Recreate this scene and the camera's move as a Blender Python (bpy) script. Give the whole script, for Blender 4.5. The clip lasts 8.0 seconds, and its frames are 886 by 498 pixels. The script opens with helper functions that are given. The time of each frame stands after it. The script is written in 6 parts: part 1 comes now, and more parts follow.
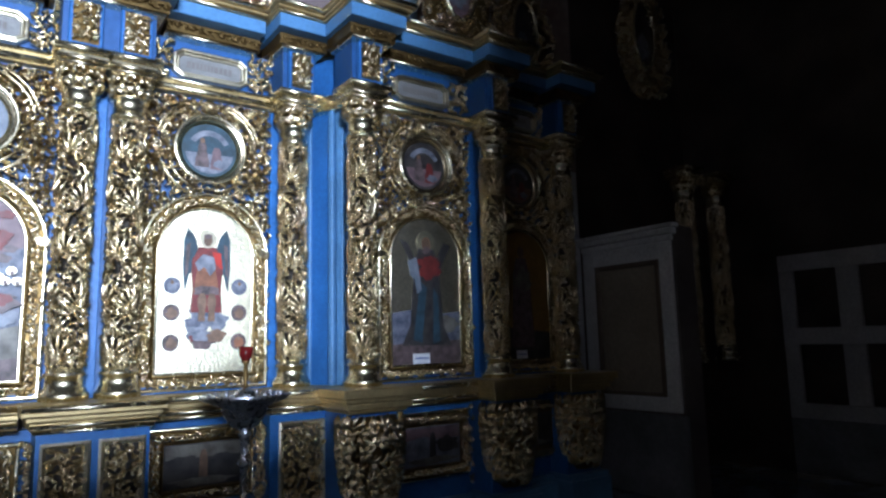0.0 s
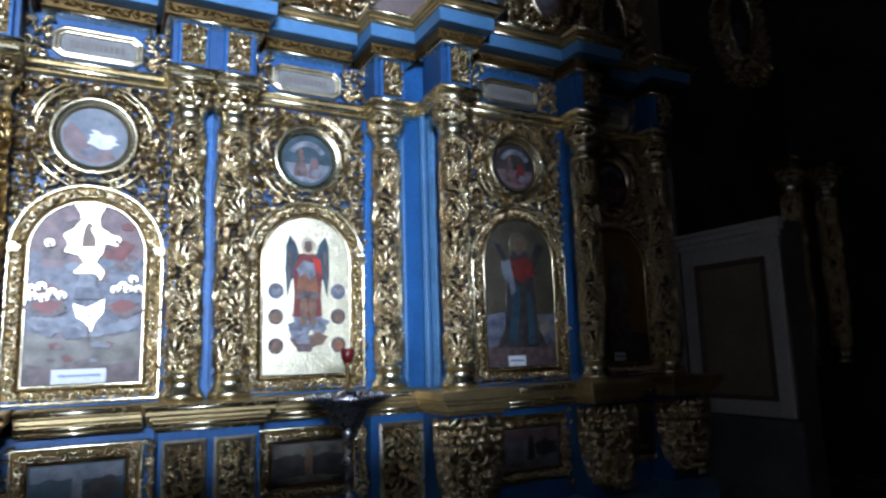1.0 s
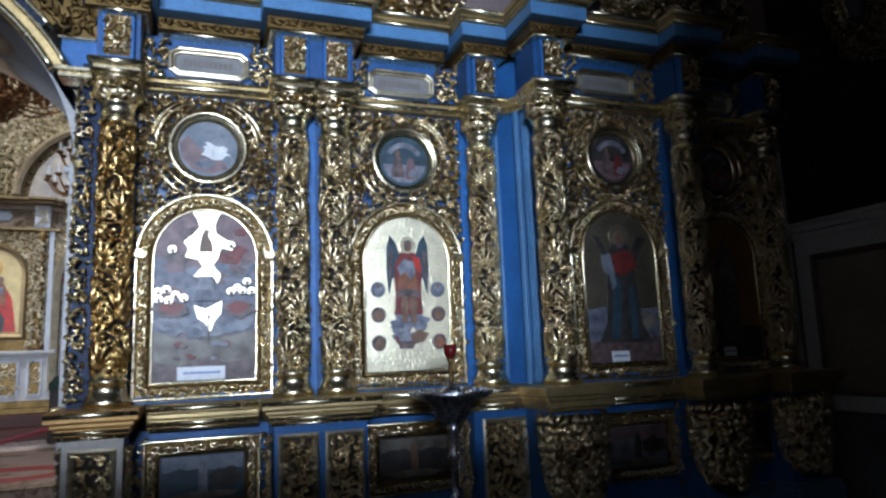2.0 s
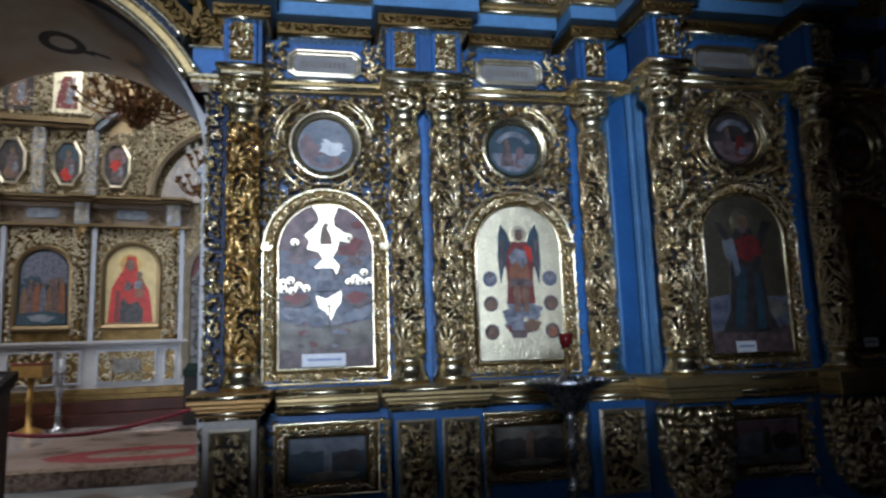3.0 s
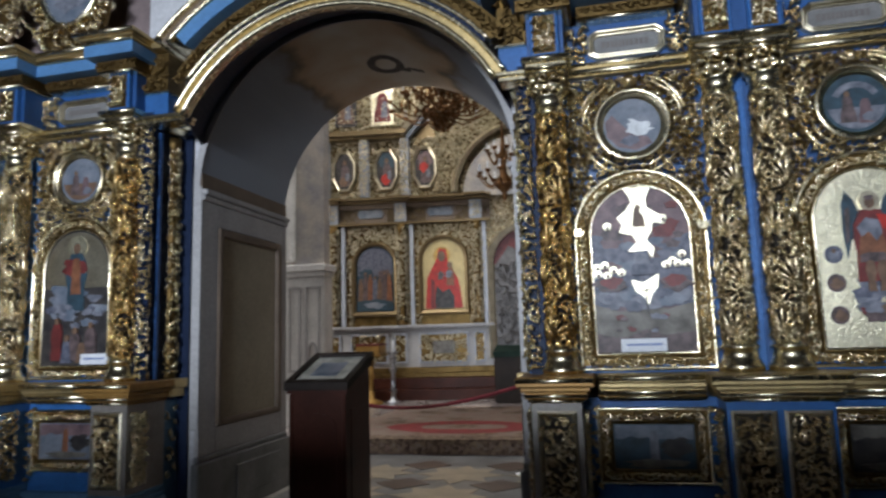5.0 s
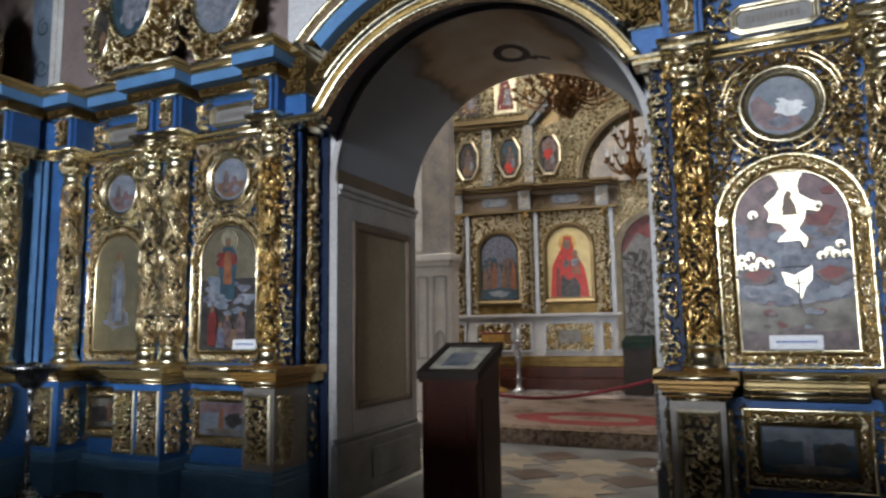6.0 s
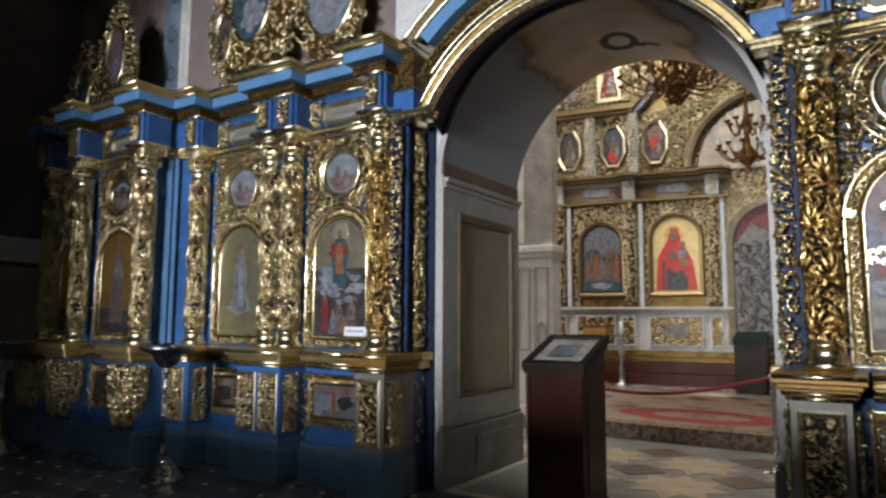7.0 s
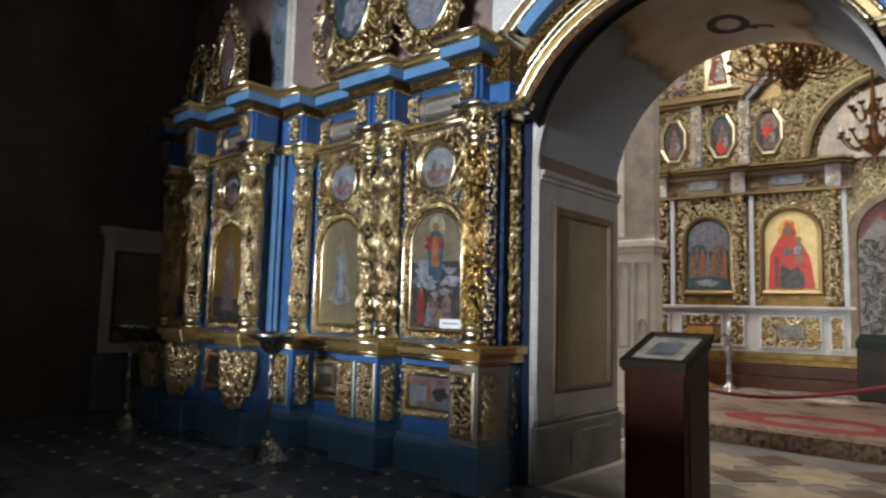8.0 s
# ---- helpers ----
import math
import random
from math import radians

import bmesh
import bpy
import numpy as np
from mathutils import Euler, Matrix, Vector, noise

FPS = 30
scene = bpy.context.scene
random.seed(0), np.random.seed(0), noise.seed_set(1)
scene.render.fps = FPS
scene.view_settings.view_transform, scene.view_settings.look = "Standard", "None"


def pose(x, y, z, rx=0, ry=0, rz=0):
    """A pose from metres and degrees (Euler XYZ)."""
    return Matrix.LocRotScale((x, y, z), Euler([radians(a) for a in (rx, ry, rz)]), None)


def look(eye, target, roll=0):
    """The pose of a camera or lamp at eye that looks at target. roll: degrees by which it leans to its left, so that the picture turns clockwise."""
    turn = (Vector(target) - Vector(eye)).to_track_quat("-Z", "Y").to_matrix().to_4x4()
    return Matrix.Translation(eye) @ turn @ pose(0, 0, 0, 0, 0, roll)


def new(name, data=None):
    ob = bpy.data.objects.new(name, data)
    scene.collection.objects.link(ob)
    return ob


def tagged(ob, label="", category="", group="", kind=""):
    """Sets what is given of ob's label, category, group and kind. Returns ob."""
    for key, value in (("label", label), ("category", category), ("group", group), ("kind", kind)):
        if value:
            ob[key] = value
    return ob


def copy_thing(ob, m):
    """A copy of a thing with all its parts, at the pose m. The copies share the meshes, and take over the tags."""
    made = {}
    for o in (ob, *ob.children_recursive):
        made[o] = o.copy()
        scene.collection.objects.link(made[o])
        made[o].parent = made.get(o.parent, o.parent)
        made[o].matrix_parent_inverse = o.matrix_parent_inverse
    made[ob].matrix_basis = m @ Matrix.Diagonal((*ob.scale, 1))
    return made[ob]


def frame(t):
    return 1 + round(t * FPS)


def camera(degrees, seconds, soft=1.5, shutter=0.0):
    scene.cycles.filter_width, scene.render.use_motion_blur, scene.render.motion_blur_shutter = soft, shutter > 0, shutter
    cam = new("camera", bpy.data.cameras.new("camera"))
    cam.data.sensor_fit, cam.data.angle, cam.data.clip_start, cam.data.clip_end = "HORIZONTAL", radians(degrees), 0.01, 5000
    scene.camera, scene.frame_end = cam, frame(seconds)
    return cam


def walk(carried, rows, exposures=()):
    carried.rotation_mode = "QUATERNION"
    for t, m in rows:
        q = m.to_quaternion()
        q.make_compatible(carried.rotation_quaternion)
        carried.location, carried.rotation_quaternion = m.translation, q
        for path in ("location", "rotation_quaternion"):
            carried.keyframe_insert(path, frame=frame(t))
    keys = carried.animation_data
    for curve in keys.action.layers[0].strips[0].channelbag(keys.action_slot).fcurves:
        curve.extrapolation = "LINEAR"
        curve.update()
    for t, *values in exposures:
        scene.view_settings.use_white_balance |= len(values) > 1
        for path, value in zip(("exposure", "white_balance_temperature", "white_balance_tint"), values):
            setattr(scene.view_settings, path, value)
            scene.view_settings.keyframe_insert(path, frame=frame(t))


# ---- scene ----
cam = camera(67.6, 8.0, soft=2.5, shutter=0.3)
PATH = [
    (0, (0.626, -0.031, 1.482), (1.777, 1.58, 1.76), -1.4),
    (0.5, (0.606, -0.019, 1.469), (1.714, 1.622, 1.754), -1.9),
    (1, (0.582, 0.0, 1.462), (1.512, 1.745, 1.762), -1.7),
    (1.5, (0.564, 0.008, 1.455), (1.347, 1.823, 1.76), -2.0),
    (2.8, (0.477, 0.012, 1.431), (0.943, 1.934, 1.728), -2.0),
    (3, (0.467, 0.018, 1.432), (0.85, 1.96, 1.723), -1.9),
    (3.5, (0.43, 0.019, 1.452), (0.587, 1.994, 1.729), -1.6),
    (4, (0.391, 0.023, 1.457), (0.364, 2.005, 1.724), -1.7),
    (4.5, (0.332, 0.028, 1.461), (0.128, 2.0, 1.724), -1.9),
    (5, (0.296, 0.016, 1.451), (-0.169, 1.943, 1.718), -1.7),
    (5.2, (0.285, 0.018, 1.454), (-0.272, 1.921, 1.718), -1.3),
    (6.5, (0.229, -0.046, 1.5), (-0.711, 1.705, 1.72), -0.6),
    (7, (0.224, -0.093, 1.489), (-0.85, 1.581, 1.698), 0.3),
    (7.5, (0.218, -0.097, 1.488), (-0.976, 1.494, 1.684), 1.0),
    (8, (0.234, -0.076, 1.479), (-1.075, 1.424, 1.667), 1.5),
]
walk(cam, [(t, look(eye, target, roll)) for t, eye, target, roll in PATH],
     exposures=[(0, 0.85, 5700, 10), (1.5, 0.2, 5800, 10), (3.5, -0.45, 6000, 10), (5, -0.45, 6400, 10), (6.5, -0.1, 7100, 10), (8, 0.13, 7400, 10)])

# ---- world and lights ----
XC = -1.70          # middle line of the arch
world = bpy.data.worlds.new("world")
scene.world = world
world.use_nodes = True
wbg = world.node_tree.nodes["Background"]
sky = world.node_tree.nodes.new("ShaderNodeTexSky")
sky.sky_type, sky.sun_disc, sky.sun_elevation, sky.sun_rotation = "NISHITA", False, radians(37.6), radians(97)
world.node_tree.links.new(sky.outputs[0], wbg.inputs[0])
wbg.inputs[1].default_value = 0.1


def window_lamp(name, eye, target, w, h, watts, color):
    data = bpy.data.lights.new(name, "AREA")
    data.shape, data.size, data.size_y, data.energy, data.color = "RECTANGLE", w, h, watts, color
    ob = new(name, data)
    ob.matrix_world = look(eye, target)
    return ob


window_lamp("daylight_west", (XC, -8.9, 3.2), (XC, 4, 2.6), 3.0, 1.3, 2250, (0.86, 0.95, 1.08))
window_lamp("daylight_nave_side", (-9.6, 9.0, 5.2), (-3.0, 11.0, 2.4), 2.2, 4.0, 350, (1.0, 0.97, 0.92))
window_lamp("daylight_nave_top", (-2.4, 8.6, 11.4), (-3.0, 14.2, 6.5), 3.0, 3.0, 1050, (1.0, 0.97, 0.92))
# low sun through a narrow south window of the nave
sun = bpy.data.lights.new("sun", "SUN")
sun.energy, sun.angle, sun.color = 5.0, radians(0.5), (1.0, 0.95, 0.86)
SUN_TO = Vector((-0.80, 0.10, -0.62)).normalized()
new("sun", sun).matrix_world = look((20, 10, 20), Vector((20, 10, 20)) + SUN_TO)


# ---- materials ----
def mat(name, base, rough=0.5, metal=0.0, var=0.25, scale=6.0, fine=60.0, bump=0.15, second=None, mixpos=0.5, dist=0.004, per_object=0.0):
    m = bpy.data.materials.new(name)
    m.use_nodes = True
    nt = m.node_tree
    n, l = nt.nodes, nt.links
    b = n["Principled BSDF"]
    b.inputs["Roughness"].default_value = rough
    b.inputs["Metallic"].default_value = metal
    tc = n.new("ShaderNodeTexCoord")
    big = n.new("ShaderNodeTexNoise")
    big.inputs["Scale"].default_value, big.inputs["Detail"].default_value = scale, 5
    small = n.new("ShaderNodeTexNoise")
    small.inputs["Scale"].default_value, small.inputs["Detail"].default_value = fine, 4
    for t in (big, small):
        l.new(tc.outputs["Object"], t.inputs["Vector"])
    ramp = n.new("ShaderNodeValToRGB")
    dark = tuple(c * (1 - var) for c in base)
    lite = tuple(min(1, c * (1 + var)) for c in base)
    ramp.color_ramp.elements[0].position, ramp.color_ramp.elements[1].position = mixpos - 0.18, mixpos + 0.18
    ramp.color_ramp.elements[0].color = (*dark, 1)
    ramp.color_ramp.elements[1].color = (*(second or lite), 1)
    l.new(big.outputs["Fac"], ramp.inputs["Fac"])
    mix = n.new("ShaderNodeMix")
    mix.data_type, mix.blend_type = "RGBA", "MULTIPLY"
    mix.inputs["Factor"].default_value = 0.5
    l.new(ramp.outputs["Color"], mix.inputs["A"])
    r2 = n.new("ShaderNodeValToRGB")
    r2.color_ramp.elements[0].position, r2.color_ramp.elements[1].position = 0.3, 0.7
    r2.color_ramp.elements[0].color = (0.55, 0.55, 0.55, 1)
    l.new(small.outputs["Fac"], r2.inputs["Fac"])
    l.new(r2.outputs["Color"], mix.inputs["B"])
    out = mix.outputs["Result"]
    if per_object:
        info = n.new("ShaderNodeObjectInfo")
        hsv = n.new("ShaderNodeHueSaturation")
        mr = n.new("ShaderNodeMapRange")
        mr.inputs["To Min"].default_value, mr.inputs["To Max"].default_value = 1 - per_object, 1 + per_object
        l.new(info.outputs["Random"], mr.inputs["Value"])
        l.new(mr.outputs["Result"], hsv.inputs["Value"])
        l.new(out, hsv.inputs["Color"])
        out = hsv.outputs["Color"]
    l.new(out, b.inputs["Base Color"])
    rr = n.new("ShaderNodeMapRange")
    rr.inputs["To Min"].default_value, rr.inputs["To Max"].default_value = max(0.02, rough * 0.75), min(1, rough * 1.3)
    l.new(small.outputs["Fac"], rr.inputs["Value"])
    l.new(rr.outputs["Result"], b.inputs["Roughness"])
    bp = n.new("ShaderNodeBump")
    bp.inputs["Strength"].default_value, bp.inputs["Distance"].default_value = bump, dist
    l.new(small.outputs["Fac"], bp.inputs["Height"])
    l.new(bp.outputs["Normal"], b.inputs["Normal"])
    return m


GOLD = mat("gold_leaf", (0.84, 0.67, 0.38), 0.22, 1.0, 0.2, 5, 70, 0.5, second=(0.92, 0.80, 0.55))
# warmer copy of the gold leaf: indirect light put into its colour
GOLD_WARM = mat("warm_lit_gold_leaf", (0.80, 0.55, 0.22), 0.22, 1.0, 0.25, 5, 70, 0.5, second=(0.80, 0.58, 0.26))
GOLD_SMOOTH = mat("burnished_gold", (0.90, 0.79, 0.55), 0.25, 1.0, 0.14, 4, 30, 0.14)
GOLD_CHAMPAGNE = mat("champagne_gold", (0.74, 0.65, 0.46), 0.36, 1.0, 0.2, 5, 40, 0.35, second=(0.85, 0.78, 0.60))
# darkened gold: shade of recessed bands and grounds put into the colour
GOLD_DARK = mat("darkened_gold", (0.17, 0.11, 0.042), 0.5, 1.0, 0.35, 7, 40, 0.4)
GOLD_PALE = mat("gilded_ground", (0.86, 0.80, 0.58), 0.36, 1.0, 0.10, 9, 55, 0.8, dist=0.006)
GOLD_OCHRE = mat("ochre_gold_paint", (0.42, 0.25, 0.075), 0.4, 0.75, 0.2, 5, 30, 0.2)
GOLD_AGED = mat("aged_gold", (0.37, 0.28, 0.16), 0.46, 1.0, 0.35, 6, 40, 0.5, second=(0.27, 0.20, 0.11))
GREY_BLUE = mat("blue_grey_trim", (0.42, 0.45, 0.52), 0.5, 0.0, 0.12, 4, 30, 0.15)
BLUE = mat("blue_paint", (0.036, 0.14, 0.39), 0.36, 0.0, 0.18, 3, 35, 0.12)
# darker copy of the blue paint, with the shade of set-back boards in it
BLUE_SHADED = mat("shaded_blue_paint", (0.022, 0.085, 0.25), 0.42, 0.0, 0.2, 3, 35, 0.12)
BLUE_GREY = mat("blue_grey_plinth", (0.10, 0.22, 0.36), 0.45, 0.0, 0.25, 3, 30, 0.2)
# paler copy of the blue paint: front light on fascias put into the colour
BLUE_LIT = mat("lit_blue_paint", (0.095, 0.235, 0.46), 0.45, 0.0, 0.14, 3, 35, 0.12)
LEDGE_GOLD = mat("brown_gold_ledge", (0.54, 0.41, 0.20), 0.42, 0.85, 0.22, 4, 30, 0.2)
CHAMPAGNE_PAINT = mat("dull_champagne_paint", (0.30, 0.275, 0.25), 0.42, 0.3, 0.2, 4, 30, 0.2)
LEDGE_OCHRE = mat("ochre_painted_ledge", (0.40, 0.22, 0.06), 0.4, 0.35, 0.2, 4, 30, 0.2)
BRASS = mat("red_brown_brass", (0.19, 0.095, 0.038), 0.35, 0.8, 0.25, 9, 40, 0.2)
# blue taken down to navy for the unlit reveal and returns
NAVY = mat("shaded_navy_paint", (0.012, 0.022, 0.055), 0.5, 0.0, 0.2, 3, 35, 0.12)
# near-black colour stands for the shade in the holes of the carving
HOLLOW = mat("shade_black_ground", (0.02, 0.014, 0.009), 0.7, 0.0, 0.3, 6, 40, 0.2)
PLASTER = mat("grey_plaster", (0.56, 0.56, 0.58), 0.85, 0.0, 0.14, 1.5, 25, 0.25)
PLASTER_MAUVE = mat("mauve_wall_paint", (0.25, 0.19, 0.185), 0.85, 0.0, 0.22, 1.2, 20, 0.2)
PLASTER_DARK = mat("dark_wall_plaster", (0.14, 0.12, 0.11), 0.85, 0.0, 0.3, 1.0, 14, 0.2)
TRIM_WHITE = mat("white_trim", (0.74, 0.73, 0.71), 0.5, 0.0, 0.1, 4, 30, 0.15)
TRIM_GREY = mat("grey_frame_paint", (0.42, 0.41, 0.41), 0.6, 0.0, 0.12, 3, 30, 0.15)
PANEL_TAN = mat("tan_panel", (0.34, 0.29, 0.21), 0.7, 0.0, 0.12, 2, 30, 0.15)
PANEL_BROWN = mat("brown_moulding", (0.17, 0.125, 0.09), 0.6, 0.0, 0.2, 3, 30, 0.2)
STONE_GREY = mat("grey_stone_dado", (0.19, 0.195, 0.20), 0.5, 0.0, 0.3, 2.5, 22, 0.3)
FLOOR_GREY = mat("grey_paving", (0.22, 0.22, 0.22), 0.3, 0.0, 0.3, 3, 30, 0.1)
FLOOR_DARK = mat("dark_floor_tile", (0.11, 0.13, 0.16), 0.22, 0.0, 0.35, 3, 30, 0.1, per_object=0.25)
FLOOR_LIGHT = mat("light_floor_tile", (0.55, 0.53, 0.48), 0.3, 0.0, 0.2, 4, 30, 0.1, per_object=0.12)
FLOOR_TAN = mat("tan_floor_tile", (0.42, 0.36, 0.27), 0.3, 0.0, 0.2, 4, 30, 0.1, per_object=0.12)
FLOOR_BROWN = mat("brown_floor_tile", (0.12, 0.085, 0.07), 0.3, 0.0, 0.25, 4, 30, 0.1, per_object=0.12)
WOOD_RED = mat("dark_red_wood", (0.062, 0.020, 0.013), 0.4, 0.0, 0.35, 2.5, 28, 0.15)
WOOD_BLACK = mat("blackened_wood", (0.020, 0.014, 0.011), 0.5, 0.0, 0.3, 3, 30, 0.15)
STEEL = mat("dull_silver_metal", (0.40, 0.41, 0.44), 0.27, 1.0, 0.2, 6, 40, 0.15)
GLASS_RED = mat("red_glass_cup", (0.10, 0.008, 0.008), 0.12, 0.0, 0.2, 8, 40, 0.05)
PAPER = mat("white_card", (0.80, 0.82, 0.86), 0.6, 0.0, 0.04, 5, 50, 0.05)
INK = mat("blue_ink", (0.12, 0.20, 0.45), 0.6, 0.0, 0.1, 9, 50, 0.05)
INK_BROWN = mat("brown_lettering", (0.17, 0.15, 0.14), 0.6, 0.0, 0.1, 9, 50, 0.05)
PLAQUE = mat("grey_plaque", (0.21, 0.205, 0.20), 0.45, 0.0, 0.12, 6, 40, 0.15)
P_SKY = mat("painted_blue_haze", (0.120, 0.162, 0.228), 0.5, 0.0, 0.3, 7, 40, 0.12, second=(0.240, 0.258, 0.300))
P_CLOUD = mat("painted_grey_cloud", (0.132, 0.150, 0.204), 0.5, 0.0, 0.4, 14, 50, 0.12, second=(0.252, 0.258, 0.300))
P_MAUVE = mat("painted_mauve", (0.144, 0.090, 0.108), 0.5, 0.0, 0.4, 11, 50, 0.12, second=(0.228, 0.144, 0.150))
P_RED = mat("painted_red", (0.144, 0.021, 0.019), 0.5, 0.0, 0.35, 11, 50, 0.12)
P_CREAM = mat("painted_cream_gold", (0.55, 0.43, 0.20), 0.5, 0.2, 0.15, 6, 50, 0.1)
P_SCARLET = mat("painted_scarlet", (0.42, 0.02, 0.01), 0.5, 0.0, 0.25, 8, 50, 0.12)
P_ORANGE = mat("painted_orange", (0.204, 0.078, 0.036), 0.5, 0.0, 0.35, 13, 50, 0.12)
P_DARK = mat("painted_dark", (0.018, 0.017, 0.021), 0.5, 0.0, 0.5, 10, 50, 0.12, second=(0.060, 0.051, 0.048))
P_TEAL = mat("painted_teal", (0.024, 0.054, 0.078), 0.5, 0.0, 0.4, 11, 50, 0.12)
P_FLESH = mat("painted_umber", (0.156, 0.090, 0.054), 0.5, 0.0, 0.3, 15, 50, 0.12)
P_EARTH = mat("painted_earth", (0.120, 0.102, 0.078), 0.5, 0.0, 0.45, 9, 50, 0.12, second=(0.216, 0.198, 0.168))
P_WHITE = mat("painted_white", (0.68, 0.70, 0.72), 0.5, 0.0, 0.15, 10, 50, 0.1)
FRESCO = mat("faded_fresco", (0.28, 0.13, 0.11), 0.8, 0.0, 0.45, 2.2, 16, 0.15, second=(0.34, 0.30, 0.27))
# dark fresco, darkened further for the dim end beyond the daylight
FRESCO_DIM = mat("unlit_dark_fresco", (0.045, 0.032, 0.024), 0.85, 0.0, 0.5, 1.6, 16, 0.2, second=(0.075, 0.055, 0.045))
FRESCO_PALE = mat("pale_fresco", (0.42, 0.42, 0.44), 0.8, 0.0, 0.3, 3.2, 18, 0.15, second=(0.54, 0.48, 0.42))
FRESCO_BLUE = mat("blue_grey_fresco", (0.20, 0.27, 0.36), 0.8, 0.0, 0.3, 2.6, 18, 0.15)
FRESCO_TAN = mat("tan_fresco", (0.42, 0.33, 0.24), 0.8, 0.0, 0.35, 2.4, 18, 0.15, second=(0.42, 0.38, 0.33))
RUG = mat("cream_rug", (0.40, 0.33, 0.27), 0.95, 0.0, 0.4, 5, 140, 0.6, second=(0.22, 0.13, 0.10))
RUG_RED = mat("red_rug_wool", (0.22, 0.028, 0.028), 0.95, 0.0, 0.3, 8, 140, 0.6)
RUG_DARK = mat("dark_rug_border", (0.10, 0.045, 0.035), 0.95, 0.0, 0.5, 14, 140, 0.6, second=(0.28, 0.20, 0.13))
NAVE_STONE = mat("nave_floor_stone", (0.30, 0.26, 0.25), 0.25, 0.0, 0.3, 2, 25, 0.1)
ROPE = mat("dark_red_rope", (0.16, 0.012, 0.02), 0.8, 0.0, 0.25, 20, 150, 0.5)
SILVER_GREY = mat("silvered_carving", (0.14, 0.13, 0.125), 0.5, 0.6, 0.3, 8, 40, 0.5)
GREEN_CLOTH = mat("dark_green_cloth", (0.014, 0.028, 0.022), 0.9, 0.0, 0.3, 5, 90, 0.4)


for m in (WOOD_BLACK, WOOD_RED, NAVY, GREEN_CLOTH):
    m.node_tree.nodes["Principled BSDF"].inputs["Specular IOR Level"].default_value = 0.15


# ---- mesh helpers ----
def link_mesh(name, bm, material, parent=None, label="", smooth=False):
    me = bpy.data.meshes.new(name)
    bm.to_mesh(me)
    bm.free()
    if smooth:
        me.shade_smooth()
    me.materials.append(material)
    ob = new(name, me)
    if parent:
        ob.parent = parent
    if label:
        ob["label"] = label
    return ob


def part(name, bm, material, parent, label="", smooth=False):
    return link_mesh(name, bm, material, parent, label, smooth)


def empty(name, x=0, y=0, z=0, rz=0):
    ob = new(name)
    ob.matrix_world = pose(x, y, z, 0, 0, rz)
    return ob


def box(bm, x0, x1, y0, y1, z0, z1, bevel=0.0):
    m = Matrix.LocRotScale(((x0 + x1) / 2, (y0 + y1) / 2, (z0 + z1) / 2), None, (abs(x1 - x0), abs(y1 - y0), abs(z1 - z0)))
    made = bmesh.ops.create_cube(bm, size=1, matrix=m)
    if bevel:
        edges = list({e for v in made["verts"] for e in v.link_edges})
        bmesh.ops.bevel(bm, geom=edges, offset=bevel, segments=1, affect="EDGES")
    return bm


def boxes(*dims, bevel=0.0):
    bm = bmesh.new()
    for d in dims:
        box(bm, *d, bevel=bevel)
    return bm


def lathe(profile, seg=20, bm=None, cx=0, cy=0):
    """A turned body from (radius, z) pairs."""
    bm = bm or bmesh.new()
    rings = []
    for r, z in profile:
        rings.append([bm.verts.new((cx + r * math.cos(a), cy + r * math.sin(a), z)) for a in (2 * math.pi * i / seg for i in range(seg))])
    for a, b in zip(rings, rings[1:]):
        for i in range(seg):
            bm.faces.new((a[i], a[(i + 1) % seg], b[(i + 1) % seg], b[i]))
    bm.faces.new(rings[0][::-1])
    bm.faces.new(rings[-1])
    return bm


def slab(outline, y0, y1, bm=None):
    """A flat piece in the x-z plane with thickness along y (front y0, back y1)."""
    bm = bm or bmesh.new()
    f = [bm.verts.new((x, y0, z)) for x, z in outline]
    b = [bm.verts.new((x, y1, z)) for x, z in outline]
    bm.faces.new(f)
    bm.faces.new(b[::-1])
    for i in range(len(f)):
        j = (i + 1) % len(f)
        bm.faces.new((f[j], f[i], b[i], b[j]))
    bmesh.ops.recalc_face_normals(bm, faces=bm.faces)
    return bm


def sweep(path, profile, closed=False, bm=None):
    """A moulding: path of (x, z) points; profile of (outward offset, y) pairs."""
    bm = bm or bmesh.new()
    rings, k = [], len(path)
    for i, (x, z) in enumerate(path):
        a = path[(i - 1) % k] if closed or i else path[i]
        b = path[(i + 1) % k] if closed or i < k - 1 else path[i]
        if closed or 0 < i < k - 1:
            t0 = Vector((x - a[0], z - a[1])).normalized()
            t1 = Vector((b[0] - x, b[1] - z)).normalized()
            t = (t0 + t1).normalized()
            stretch = 1 / max(0.5, t.dot(t1))
        else:
            t, stretch = Vector((b[0] - a[0], b[1] - a[1])).normalized(), 1
        nx, nz = -t.y, t.x
        rings.append([bm.verts.new((x + nx * o * stretch, y, z + nz * o * stretch)) for o, y in profile])
    pairs = list(zip(rings, rings[1:])) + ([(rings[-1], rings[0])] if closed else [])
    m = len(profile)
    for p, q in pairs:
        for i in range(m):
            j = (i + 1) % m
            bm.faces.new((p[i], p[j], q[j], q[i]))
    if not closed:
        bm.faces.new(rings[0])
        bm.faces.new(rings[-1][::-1])
    bmesh.ops.recalc_face_normals(bm, faces=bm.faces)
    return bm


